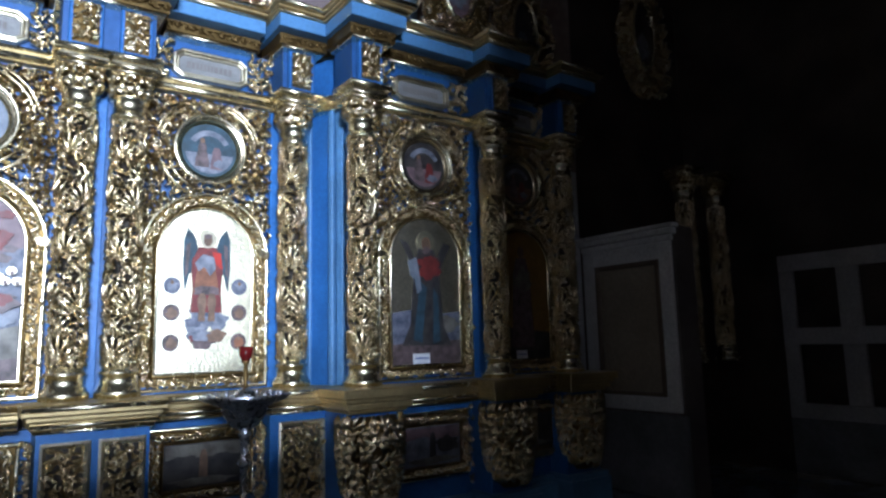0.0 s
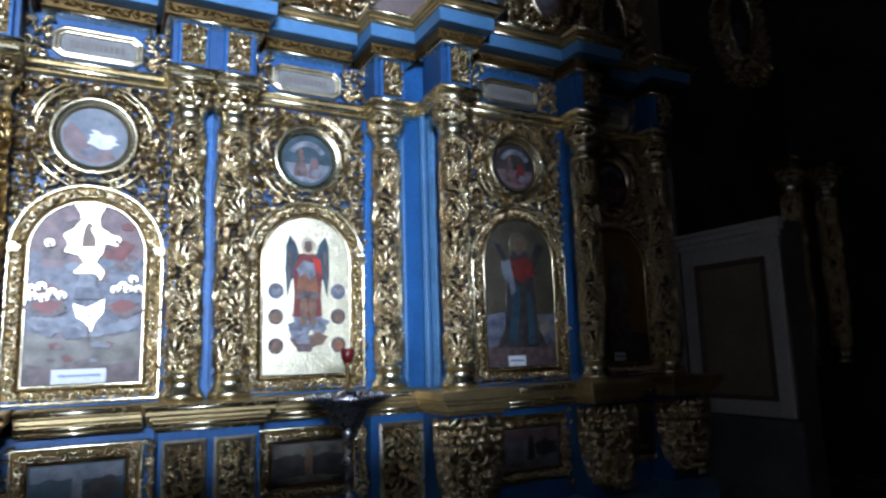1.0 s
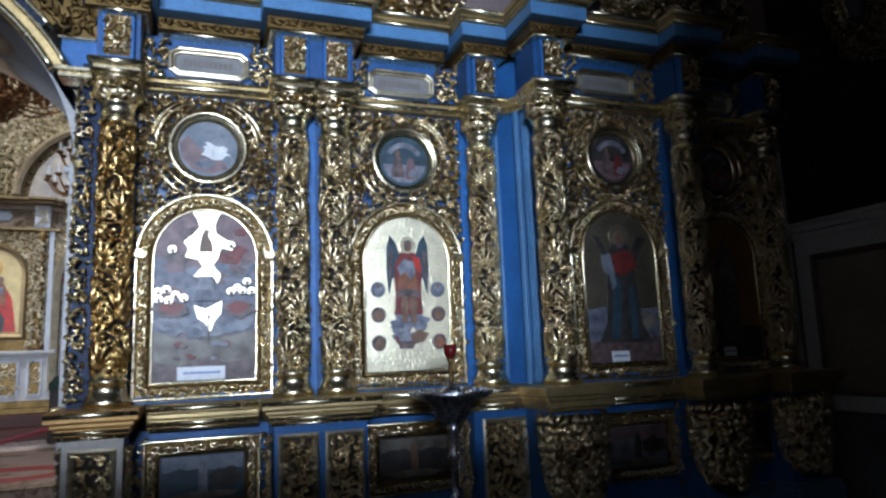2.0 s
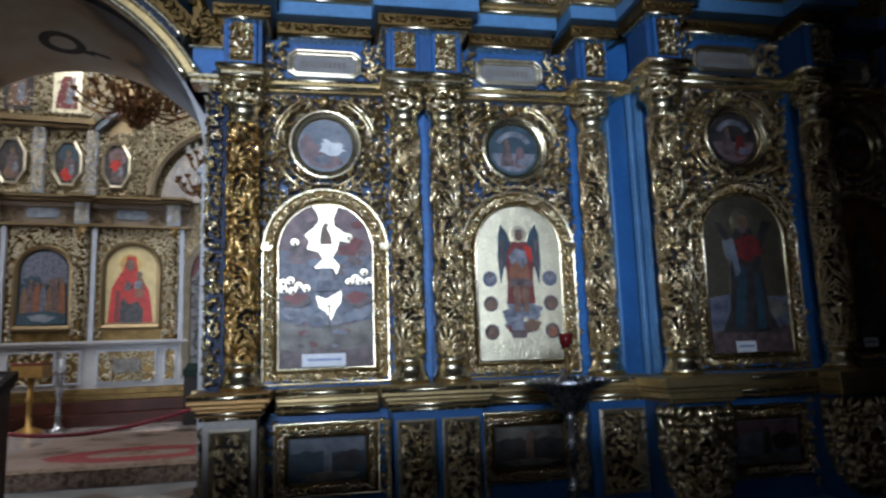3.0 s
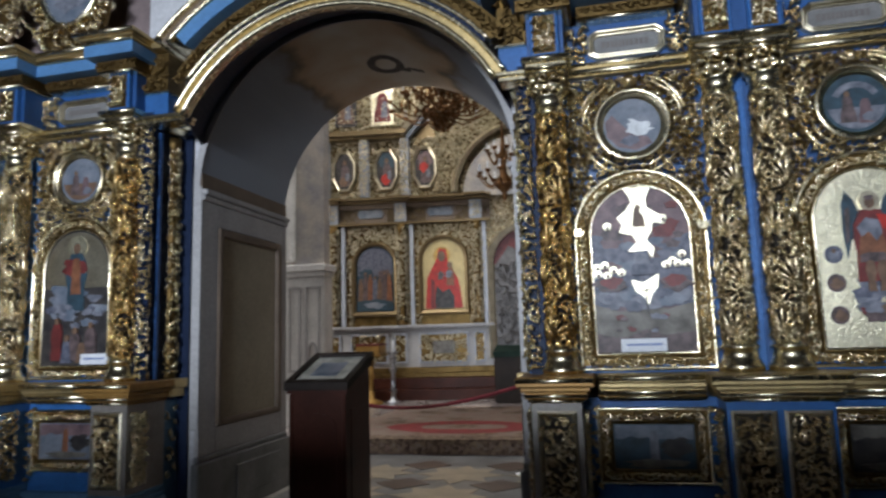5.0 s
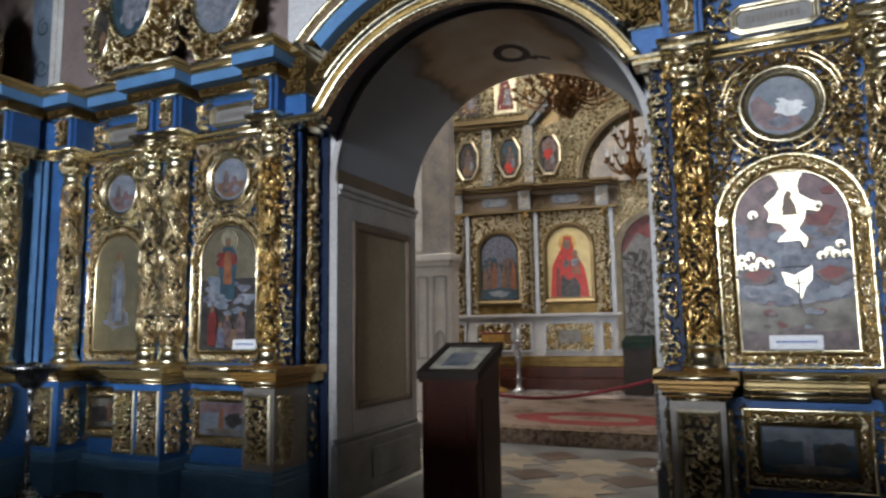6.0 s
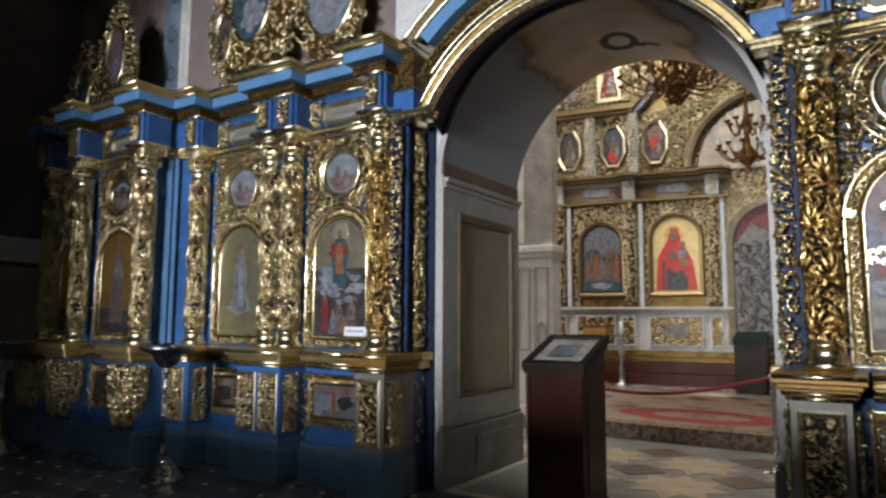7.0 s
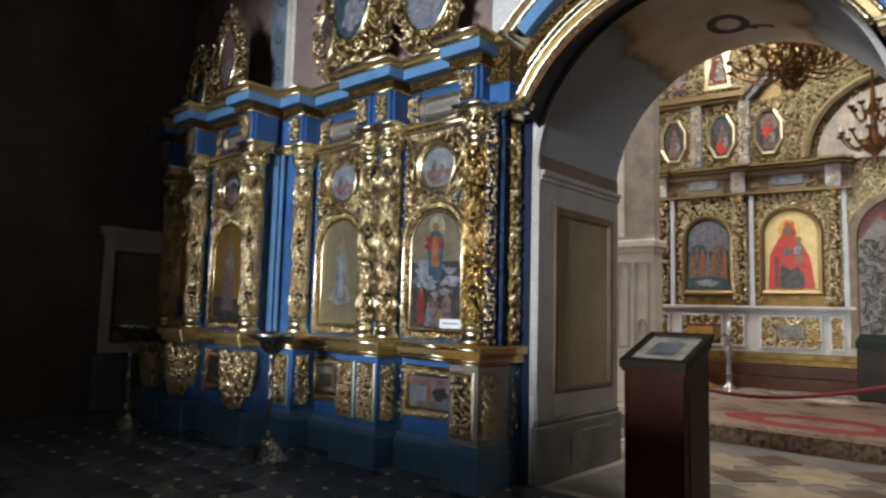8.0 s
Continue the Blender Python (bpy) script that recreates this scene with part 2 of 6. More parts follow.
def arch_outline(hw, z0, zs, n=14, rise=1.0):
    """Closed outline: square foot and round head, centred on x = 0."""
    pts = [(hw, z0), (hw, zs)]
    pts += [(hw * math.cos(math.pi * i / n), zs + rise * hw * math.sin(math.pi * i / n)) for i in range(1, n)]
    return pts + [(-hw, zs), (-hw, z0)]


def ring_outline(rx, rz, cx=0, cz=0, n=28, start=0.0):
    return [(cx + rx * math.cos(start + 2 * math.pi * i / n), cz + rz * math.sin(start + 2 * math.pi * i / n)) for i in range(n)]


# ---- carved scrollwork: leaf-like tubes along curling lines ----
SECT = [(1.0, 0.0), (0.55, 0.75), (0.0, 1.0), (-0.55, 0.75), (-1.0, 0.0)]


def curl(rng, cx, cz, r, turns, a0, hand, n=9):
    pts = []
    for i in range(n):
        k = i / (n - 1)
        a = a0 + hand * turns * 2 * math.pi * k
        q = r * (1 - 0.78 * k)
        pts.append((cx + q * math.cos(a), cz + q * math.sin(a), 0.25 + 0.75 * k))
    return pts


def leaf(rng, x, z, ang, length, bend, n=6):
    pts, a = [], ang
    for i in range(n):
        k = i / (n - 1)
        pts.append((x, z, 0.3 + 1.1 * math.sin(math.pi * min(1, k * 0.8 + 0.1))))
        x += math.cos(a) * length / (n - 1)
        z += math.sin(a) * length / (n - 1)
        a += bend / (n - 1)
    return pts


def carve(lines, place, name="carving"):
    """Lines: (points (x, z, lift), half width, depth). place maps (x, z, lift) to space."""
    verts, faces = [], []
    for pts, w, d in lines:
        k, base = len(pts), len(verts)
        for i, (x, z, lift) in enumerate(pts):
            a, b = pts[max(0, i - 1)], pts[min(k - 1, i + 1)]
            tx, tz = b[0] - a[0], b[1] - a[1]
            s = math.hypot(tx, tz) or 1
            nx, nz = -tz / s, tx / s
            taper = math.sin(math.pi * (0.12 + 0.80 * i / (k - 1))) ** 0.7
            for o, h in SECT:
                verts.append(place(x + nx * o * w * taper, z + nz * o * w * taper, d * (lift * 0.55 + h * taper * 0.6)))
        m = len(SECT)
        for i in range(k - 1):
            for j in range(m - 1):
                p = base + i * m + j
                faces.append((p, p + 1, p + m + 1, p + m))
            p = base + i * m
            faces.append((p + m - 1, p, p + m, p + 2 * m - 1))
    me = bpy.data.meshes.new(name)
    me.from_pydata(verts, [], faces)
    me.validate()
    me.shade_smooth()
    bm = bmesh.new()
    bm.from_mesh(me)
    bpy.data.meshes.remove(me)
    bmesh.ops.recalc_face_normals(bm, faces=bm.faces)
    return bm


def scatter_lines(rng, inside, x0, x1, z0, z1, step, w, d, mirror=False):
    """Curls and leaf fans packed into a region."""
    lines = []
    rows = int((z1 - z0) / step)
    cols = max(1, int((x1 - x0) / step))
    for i in range(rows):
        for j in range(cols):
            x = x0 + (j + 0.5 + 0.5 * (i % 2) - 0.25) * (x1 - x0) / cols + rng.uniform(-0.22, 0.22) * step
            z = z0 + (i + 0.5) * (z1 - z0) / rows + rng.uniform(-0.22, 0.22) * step
            if not inside(x, z):
                continue
            a = rng.uniform(0, 2 * math.pi)
            if rng.random() < 0.45:
                lines.append((curl(rng, x, z, step * rng.uniform(0.5, 0.72), rng.uniform(0.8, 1.3), a, rng.choice((-1, 1))), w, d))
            else:
                for s in (-0.75, 0, 0.75):
                    lines.append((leaf(rng, x, z, a + s, step * rng.uniform(0.65, 1.0), s * 1.3 + rng.uniform(-0.5, 0.5)), w * 0.85, d * rng.uniform(0.8, 1.2)))
    if mirror:
        lines += [([(-x, z, q) for x, z, q in pts], ww, dd) for pts, ww, dd in lines]
    return lines


def flat_place(y):
    return lambda x, z, h: (x, y - h, z)


def carved_rect(rng, x0, x1, z0, z1, y, step=0.06, w=0.010, d=0.03, mirror=False, hole=None):
    inside = (lambda x, z: True) if hole is None else (lambda x, z: not hole(x, z))
    if mirror:
        return carve(scatter_lines(rng, inside, max(0.008, x0), x1, z0, z1, step, w, d, True), flat_place(y))
    return carve(scatter_lines(rng, inside, x0, x1, z0, z1, step, w, d), flat_place(y))


def carved_path(rng, path, y, step, w, d, span):
    """A running row of curls along a path of (x, z)."""
    lines = []
    for (ax, az), (bx, bz) in zip(path, path[1:]):
        s = math.hypot(bx - ax, bz - az)
        n = max(1, round(s / step))
        for i in range(n):
            k = (i + 0.5) / n
            x, z = ax + (bx - ax) * k, az + (bz - az) * k
            a = math.atan2(bz - az, bx - ax)
            lines.append((curl(rng, x, z, span * 0.5, 1.0, a + math.pi / 2 * rng.choice((0, 1, 2, 3)), 1 if i % 2 else -1, 7), w, d))
            lines.append((leaf(rng, x, z, a + rng.uniform(-1, 1), span * 0.7, rng.uniform(-1.2, 1.2), 5), w, d * 1.1))
    return carve(lines, flat_place(y))


def bead(r, y, n=6):
    """Half-round profile for sweep()."""
    return [(r * math.cos(math.pi * i / n), y - r * math.sin(math.pi * i / n)) for i in range(n + 1)]


def rails(*rows):
    """Half-round horizontal rods: (x0, x1, y, z, r)."""
    bm = bmesh.new()
    for x0, x1, y, z, r in rows:
        sweep([(x0, z), (x1, z)], bead(r, y), False, bm)
    return bm


# ---- setting: floors, walls, ceilings ----
def setting(name, bm, material, label="", category=""):
    return tagged(link_mesh(name, bm, material), label, category, kind="structure")


YW, YB = 4.92, 6.46       # front and back face of the arched wall
AR, AZ = 1.367, 2.74      # radius and springing height of the archway
XA = XC + 0.045           # middle line of the plastered opening
XL, XR = -9.40, 6.00      # side walls of the front hall

wall_out = [(XL - 0.4, 0), (XL - 0.4, 7.2), (XR + 2.4, 7.2), (XR + 2.4, 0), (XA + AR, 0), (XA + AR, AZ)]
wall_out += [(XA + AR * math.cos(math.pi * i / 40), AZ + AR * math.sin(math.pi * i / 40)) for i in range(1, 40)]
wall_out += [(XA - AR, AZ), (XA - AR, 0)]
setting("wall_east", slab(wall_out, YW, YB), PLASTER, "grey plastered thick wall with an arched opening", "wall")
setting("floor", boxes((XL - 0.4, XR + 2.4, -1.6, 8.3, -0.2, -0.006)), FLOOR_DARK, "dark polished stone floor", "floor")
setting("ceiling", boxes((XL - 0.4, XR + 2.4, -1.6, YW, 7.0, 7.2)), PLASTER_DARK, "dark ceiling", "ceiling")
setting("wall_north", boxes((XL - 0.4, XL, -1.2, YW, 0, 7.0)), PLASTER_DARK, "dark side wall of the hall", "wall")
setting("wall_south", boxes((XR + 2.0, XR + 2.4, -1.2, YW, 0, 7.0)), FRESCO_DIM, "dark side wall of the hall", "wall")
# unseen wall behind the walker; its wide stepped west opening shapes the daylight
setting("light_mask_wall", boxes((XL - 0.4, XC - 3.25, -1.6, -1.2, 0, 7.0), (XC + 2.85, XR + 2.4, -1.6, -1.2, 0, 7.0), (XC - 3.25, XC + 2.85, -1.6, -1.2, 4.6, 7.0),
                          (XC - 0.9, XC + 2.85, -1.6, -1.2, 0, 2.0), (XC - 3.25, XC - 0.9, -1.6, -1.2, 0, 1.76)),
        PLASTER_DARK, "unseen dark wall with a stepped opening to shape daylight", "wall")
# unseen enclosure, added round the daylight_west lamp
setting("lamp_enclosure", boxes((XC - 4.4, XC - 4.0, -9.4, -1.6, 0, 5.4), (XC + 4.0, XC + 4.4, -9.4, -1.6, 0, 5.4), (XC - 4.4, XC + 4.4, -9.4, -1.6, 5.2, 5.4), (XC - 4.4, XC + 4.4, -9.4, -1.6, -0.2, 0),
                            (XC - 4.4, XC - 1.55, -9.4, -9.1, 0, 5.2), (XC + 1.55, XC + 4.4, -9.4, -9.1, 0, 5.2),
                            (XC - 1.55, XC + 1.55, -9.4, -9.1, 0, 2.5), (XC - 1.55, XC + 1.55, -9.4, -9.1, 3.9, 5.2)),
        PLASTER_DARK, "unseen dim walls added round the daylight lamp", "wall")
# nave beyond the arch
setting("nave_floor", boxes((-10.0, 5.2, 8.3, 17.0, -0.2, 0.18)), NAVE_STONE, "raised pale brown stone nave floor", "floor")
setting("nave_walls", boxes((-10.4, -10.0, YB, 7.8, -0.2, 12), (-10.4, -10.0, 10.2, 17, -0.2, 12), (-10.4, -10.0, 7.8, 10.2, -0.2, 3.0), (-10.4, -10.0, 7.8, 10.2, 7.4, 12),
                           (5.2, 5.6, YB, 11.1, -0.2, 12), (5.2, 5.6, 12.3, 17, -0.2, 12), (5.2, 5.6, 11.1, 12.3, -0.2, 5.7), (5.2, 5.6, 11.1, 12.3, 6.55, 12), (-10.4, 5.6, 17, 17.4, -0.2, 12), (-10.4, XL - 0.4, YB - 0.4, YB, -0.2, 12), (-10.4, 5.6, YB - 0.4, YB, 7.2, 12)),
        FRESCO_PALE, "pale frescoed nave walls", "wall")
setting("nave_ceiling", boxes((-10.4, 5.6, YB, 17.4, 12, 12.2)), FRESCO_PALE, "pale nave ceiling", "ceiling")

setting("arch_floor", boxes((XA - AR, XA + AR, YW, YB, -0.006, -0.002), (-9.9, 5.1, YB, 8.3, -0.006, -0.002)), FLOOR_GREY, "grey stone floor in the archway", "floor")
# painted vault of the archway
vault = bmesh.new()
rows_ = []
for i in range(49):
    a = math.pi * i / 48
    rows_.append([vault.verts.new((XA + (AR - 0.004) * math.cos(a), y, AZ + (AR - 0.004) * math.sin(a))) for y in (YW, YB)])
for p, q in zip(rows_, rows_[1:]):
    vault.faces.new((p[0], p[1], q[1], q[0]))
VAULT = mat("vault_painting", (0.40, 0.43, 0.48), 0.85, 0.0, 0.12, 1.6, 22, 0.2)
vn, vl = VAULT.node_tree.nodes, VAULT.node_tree.links
vtc, vmap, vsep, vno, vadd, vramp = (vn.new(k) for k in ("ShaderNodeTexCoord", "ShaderNodeMapping", "ShaderNodeSeparateXYZ", "ShaderNodeTexNoise", "ShaderNodeMath", "ShaderNodeValToRGB"))
vno.inputs["Scale"].default_value, vno.inputs["Detail"].default_value = 1.7, 4
vl.new(vtc.outputs["Object"], vno.inputs["Vector"])
vl.new(vtc.outputs["Object"], vsep.inputs["Vector"])
vadd.operation = "MULTIPLY_ADD"
vadd.inputs[1].default_value, vadd.inputs[2].default_value = 0.5, -0.25
vl.new(vno.outputs["Fac"], vadd.inputs[0])
vsum = vn.new("ShaderNodeMath")
vl.new(vadd.outputs[0], vsum.inputs[0])
vl.new(vsep.outputs["Z"], vsum.inputs[1])
vmr = vn.new("ShaderNodeMapRange")
vmr.inputs["From Min"].default_value, vmr.inputs["From Max"].default_value = 3.62, 4.16
vl.new(vsum.outputs[0], vmr.inputs["Value"])
for pos, c in ((0.0, (0.27, 0.30, 0.35)), (0.42, (0.28, 0.30, 0.34)), (0.54, (0.20, 0.17, 0.13)), (0.66, (0.52, 0.38, 0.25)), (0.85, (0.60, 0.52, 0.41)), (1.0, (0.66, 0.63, 0.57))):
    e = vramp.color_ramp.elements[0] if pos == 0 else vramp.color_ramp.elements[-1] if pos == 1 else vramp.color_ramp.elements.new(pos)
    e.color = (*c, 1)
vl.new(vmr.outputs[0], vramp.inputs[0])
vl.new(vramp.outputs[0], vn["Principled BSDF"].inputs["Base Color"])
setting("vault_fresco", vault, VAULT, "blue-grey vault with a faded tan fresco", "fresco")
ringb = bmesh.new()
for k in range(24):
    a0, a1 = 2 * math.pi * k / 24, 2 * math.pi * (k + 1) / 24
    quad = []
    for rr, a in ((0.09, a0), (0.16, a0), (0.16, a1), (0.09, a1)):
        ang = math.pi / 2 - 0.02 + rr * 1.1 * math.cos(a) / AR
        quad.append(ringb.verts.new((XA + (AR - 0.007) * math.cos(ang), 5.85 + 1.4 * rr * math.sin(a), AZ + (AR - 0.007) * math.sin(ang))))
    ringb.faces.new(quad)
# ribbon hanging from the wreath
for c0, c1, w in ((0.10, 0.20, 0.05), (0.19, 0.34, 0.035)):
    quad = []
    for c, y in ((c0, 5.97 - w), (c1, 6.02 - w), (c1, 6.02 + w), (c0, 5.97 + w)):
        ang = math.pi / 2 - 0.02 - c / AR
        quad.append(ringb.verts.new((XA + (AR - 0.007) * math.cos(ang), y, AZ + (AR - 0.007) * math.sin(ang))))
    ringb.faces.new(quad)
setting("vault_wreath", ringb, P_DARK, "dark painted wreath on the vault", "fresco")


def jamb(sign):
    """Lining of one side of the archway: dado, frame, sunk panel, cornice."""
    x = XA + sign * AR
    t = empty("arch_jamb", x, 0, 0)
    tagged(t, "grey painted arch jamb with a sunk tan panel", "jamb", kind="structure")
    s = -sign
    part("dado", boxes((0, s * 0.07, YW - 0.05, YB + 0.02, 0, 0.50), (0, s * 0.05, YW - 0.02, YB, 0.50, 0.55), bevel=0.012), STONE_GREY, t, "grey stone dado")
    part("dado_panel", boxes((s * 0.07, s * 0.085, 5.45, 6.25, 0.12, 0.40), bevel=0.006), STONE_GREY, t)
    part("frame", boxes((0, s * 0.035, YW, 5.17, 0.55, 2.68), (0, s * 0.035, 6.33, YB, 0.55, 2.68), (0, s * 0.035, 5.17, 6.33, 0.55, 0.76), (0, s * 0.035, 5.17, 6.33, 2.48, 2.68), bevel=0.006), TRIM_GREY, t)
    part("moulding", boxes((0, s * 0.05, 5.17, 5.25, 0.76, 2.48), (0, s * 0.05, 6.25, 6.33, 0.76, 2.48), (0, s * 0.05, 5.25, 6.25, 0.76, 0.82), (0, s * 0.05, 5.25, 6.25, 2.40, 2.48), bevel=0.014), PANEL_BROWN, t, "brown bead moulding")
    part("panel", boxes((0, s * 0.012, 5.25, 6.25, 0.82, 2.40)), PANEL_TAN, t, "flat tan panel")
    part("cornice", boxes((0, s * 0.055, YW, YB, 2.68, 2.73), (0, s * 0.08, YW, YB, 2.73, 2.78), bevel=0.01), TRIM_GREY, t)
    part("frieze", boxes((-s * 0.02, s * 0.03, YW, YB, 2.78, 2.92)), PANEL_BROWN, t, "brown painted frieze")
    part("corner_strip", boxes((-sign * 0.036, sign * 0.05, YW - 0.012, YW, 0.76, 2.80)), TRIM_GREY, t, "pale grey corner strip")


jamb(-1)
jamb(1)
rim = sweep([(XA + AR * math.cos(math.pi * i / 40), AZ + AR * math.sin(math.pi * i / 40)) for i in range(41)], [(0.012, YW - 0.013), (-0.05, YW - 0.013), (-0.05, YW), (0.012, YW)])
setting("arch_rim", rim, TRIM_GREY, "pale painted rim of the arch", "trim")

# ---- the carved screen ----
rng = random.Random(7)
AXIS = 4.52               # line of the columns


def make_column(gilding=GOLD):
    t = empty("carved_column")
    tagged(t, "gilded openwork column with leaf carving and moulded base", "column", "carved columns")
    part("base", lathe([(0.132, 1.195), (0.136, 1.225), (0.130, 1.24), (0.118, 1.245), (0.118, 1.262), (0.106, 1.27), (0.102, 1.33), (0.115, 1.335), (0.115, 1.352), (0.102, 1.357), (0.102, 1.385)], 24), GOLD_SMOOTH, t, "smooth turned gold base", True)
    part("core", lathe([(0.052, 1.37), (0.052, 2.0), (0.05, 3.0)], 14), HOLLOW, t, "inner core coloured as shade", True)
    r = 0.078
    girth = 2 * math.pi * r
    lines = scatter_lines(rng, lambda x, z: True, 0, girth, 1.385, 2.96, 0.034, 0.0085, 0.027)
    tier = 0.314
    for k in range(5):
        for j in range(3):
            zz, xx = 1.41 + tier * k, (j / 3 + (k % 2) / 6) * girth
            # spread leaf: nine pointed blades on one stem, with a pair of volutes under it
            for q in range(9):
                sp = (q - 4) / 4
                length = 0.19 - 0.075 * abs(sp)
                lines.append((leaf(rng, xx + 0.012 * sp, zz + 0.03 * (1 - abs(sp)), math.pi / 2 - sp * 1.25, length, sp * 0.7, 7), 0.0095, 0.031 - 0.006 * abs(sp)))
            for sx in (-1, 1):
                lines.append((curl(rng, xx + sx * 0.045, zz - 0.005, 0.034, 1.25, math.pi / 2, -sx, 11), 0.0095, 0.032))
                lines.append((leaf(rng, xx + sx * 0.02, zz + 0.16, math.pi / 2 + sx * 0.5, 0.14, -sx * 1.9, 8), 0.009, 0.028))
    part("shaft", carve(lines, lambda x, z, h: ((r + h) * math.cos(x / r), (r + h) * math.sin(x / r), z)), gilding, t, "openwork gold leaf carving")
    part("neck", lathe([(0.085, 2.95), (0.112, 2.956), (0.112, 2.975), (0.100, 2.98), (0.098, 3.07), (0.112, 3.075), (0.112, 3.09), (0.09, 3.10)], 24), GOLD_SMOOTH, t, "smooth gold neck ring", True)
    cap = []
    for j in range(9):
        xx = j / 9 * 2 * math.pi * r
        for s in (-0.5, 0, 0.5):
            cap.append((leaf(rng, xx, 3.09, math.pi / 2 + s, 0.12, s * 2.4, 6), 0.014, 0.052))
        cap.append((curl(rng, xx + 0.03, 3.20, 0.032, 1.2, 0, 1 if j % 2 else -1), 0.012, 0.075))
    part("capital", carve(cap, lambda x, z, h: ((r + h) * math.cos(x / r), (r + h) * math.sin(x / r), z)), GOLD, t, "gold leaf capital")
    part("bell", lathe([(0.08, 3.10), (0.09, 3.2), (0.12, 3.25)], 16), GOLD_DARK, t, "", True)
    part("abacus", boxes((-0.135, 0.135, -0.135, 0.14, 3.225, 3.25), (-0.150, 0.150, -0.150, 0.14, 3.25, 3.27), (-0.140, 0.140, -0.14, 0.14, 3.27, 3.30), (-0.165, 0.165, -0.165, 0.14, 3.30, 3.345), bevel=0.005), GOLD_SMOOTH, t, "stepped gold abacus")
    part("abacus_rod", rails((-0.15, 0.15, -0.148, 3.262, 0.013), (-0.165, 0.165, -0.163, 3.322, 0.017), (-0.135, 0.135, -0.134, 3.236, 0.011)), GOLD_SMOOTH, t, "bright gold edge", True)
    return t


def make_block(spots, half, name="cornice_block"):
    """Frieze blocks over one or two columns, with the broken-out cornice above. spots: block centres."""
    t = empty(name)
    tagged(t, "blue and gold cornice block with carved frieze", "cornice", "cornice blocks")
    part("frieze_body", boxes((-half + 0.10, half - 0.10, -0.10, 0.18, 3.345, 3.65)), BLUE_SHADED, t)
    for c in spots:
        part("frieze_block", boxes((c - 0.095, c + 0.095, -0.15, -0.10, 3.347, 3.64), bevel=0.006), BLUE, t)
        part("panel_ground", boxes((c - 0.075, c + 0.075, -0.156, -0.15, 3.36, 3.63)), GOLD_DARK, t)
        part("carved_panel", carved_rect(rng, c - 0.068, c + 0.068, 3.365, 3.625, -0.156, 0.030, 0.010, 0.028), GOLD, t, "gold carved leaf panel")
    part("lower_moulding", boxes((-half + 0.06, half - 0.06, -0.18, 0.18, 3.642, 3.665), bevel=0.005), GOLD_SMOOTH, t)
    # band gold is darkened for the shadow under the fascia
    part("carved_band_back", boxes((-half + 0.04, half - 0.04, -0.19, 0.18, 3.665, 3.745)), GOLD_DARK, t, "carved band, darkened as shade")
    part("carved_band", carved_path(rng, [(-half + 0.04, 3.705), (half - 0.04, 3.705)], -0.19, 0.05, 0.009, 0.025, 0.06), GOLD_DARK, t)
    part("fascia", boxes((-half, half, -0.29, 0.18, 3.748, 3.845), bevel=0.004), BLUE_LIT, t, "blue fascia, lightened as if lit")
    part("top_moulding", boxes((-half - 0.015, half + 0.015, -0.305, 0.18, 3.845, 3.868), (-half - 0.03, half + 0.03, -0.33, 0.18, 3.868, 3.888), (-half - 0.055, half + 0.055, -0.36, 0.18, 3.888, 3.925), bevel=0.005), LEDGE_GOLD, t, "stepped gold crown moulding")
    part("crown_rod", rails((-half - 0.05, half + 0.05, -0.358, 3.906, 0.016), (-half, half, -0.303, 3.857, 0.010), (-half + 0.06, half - 0.06, -0.178, 3.654, 0.011)), GOLD_SMOOTH, t, "bright gold edge", True)
    return t


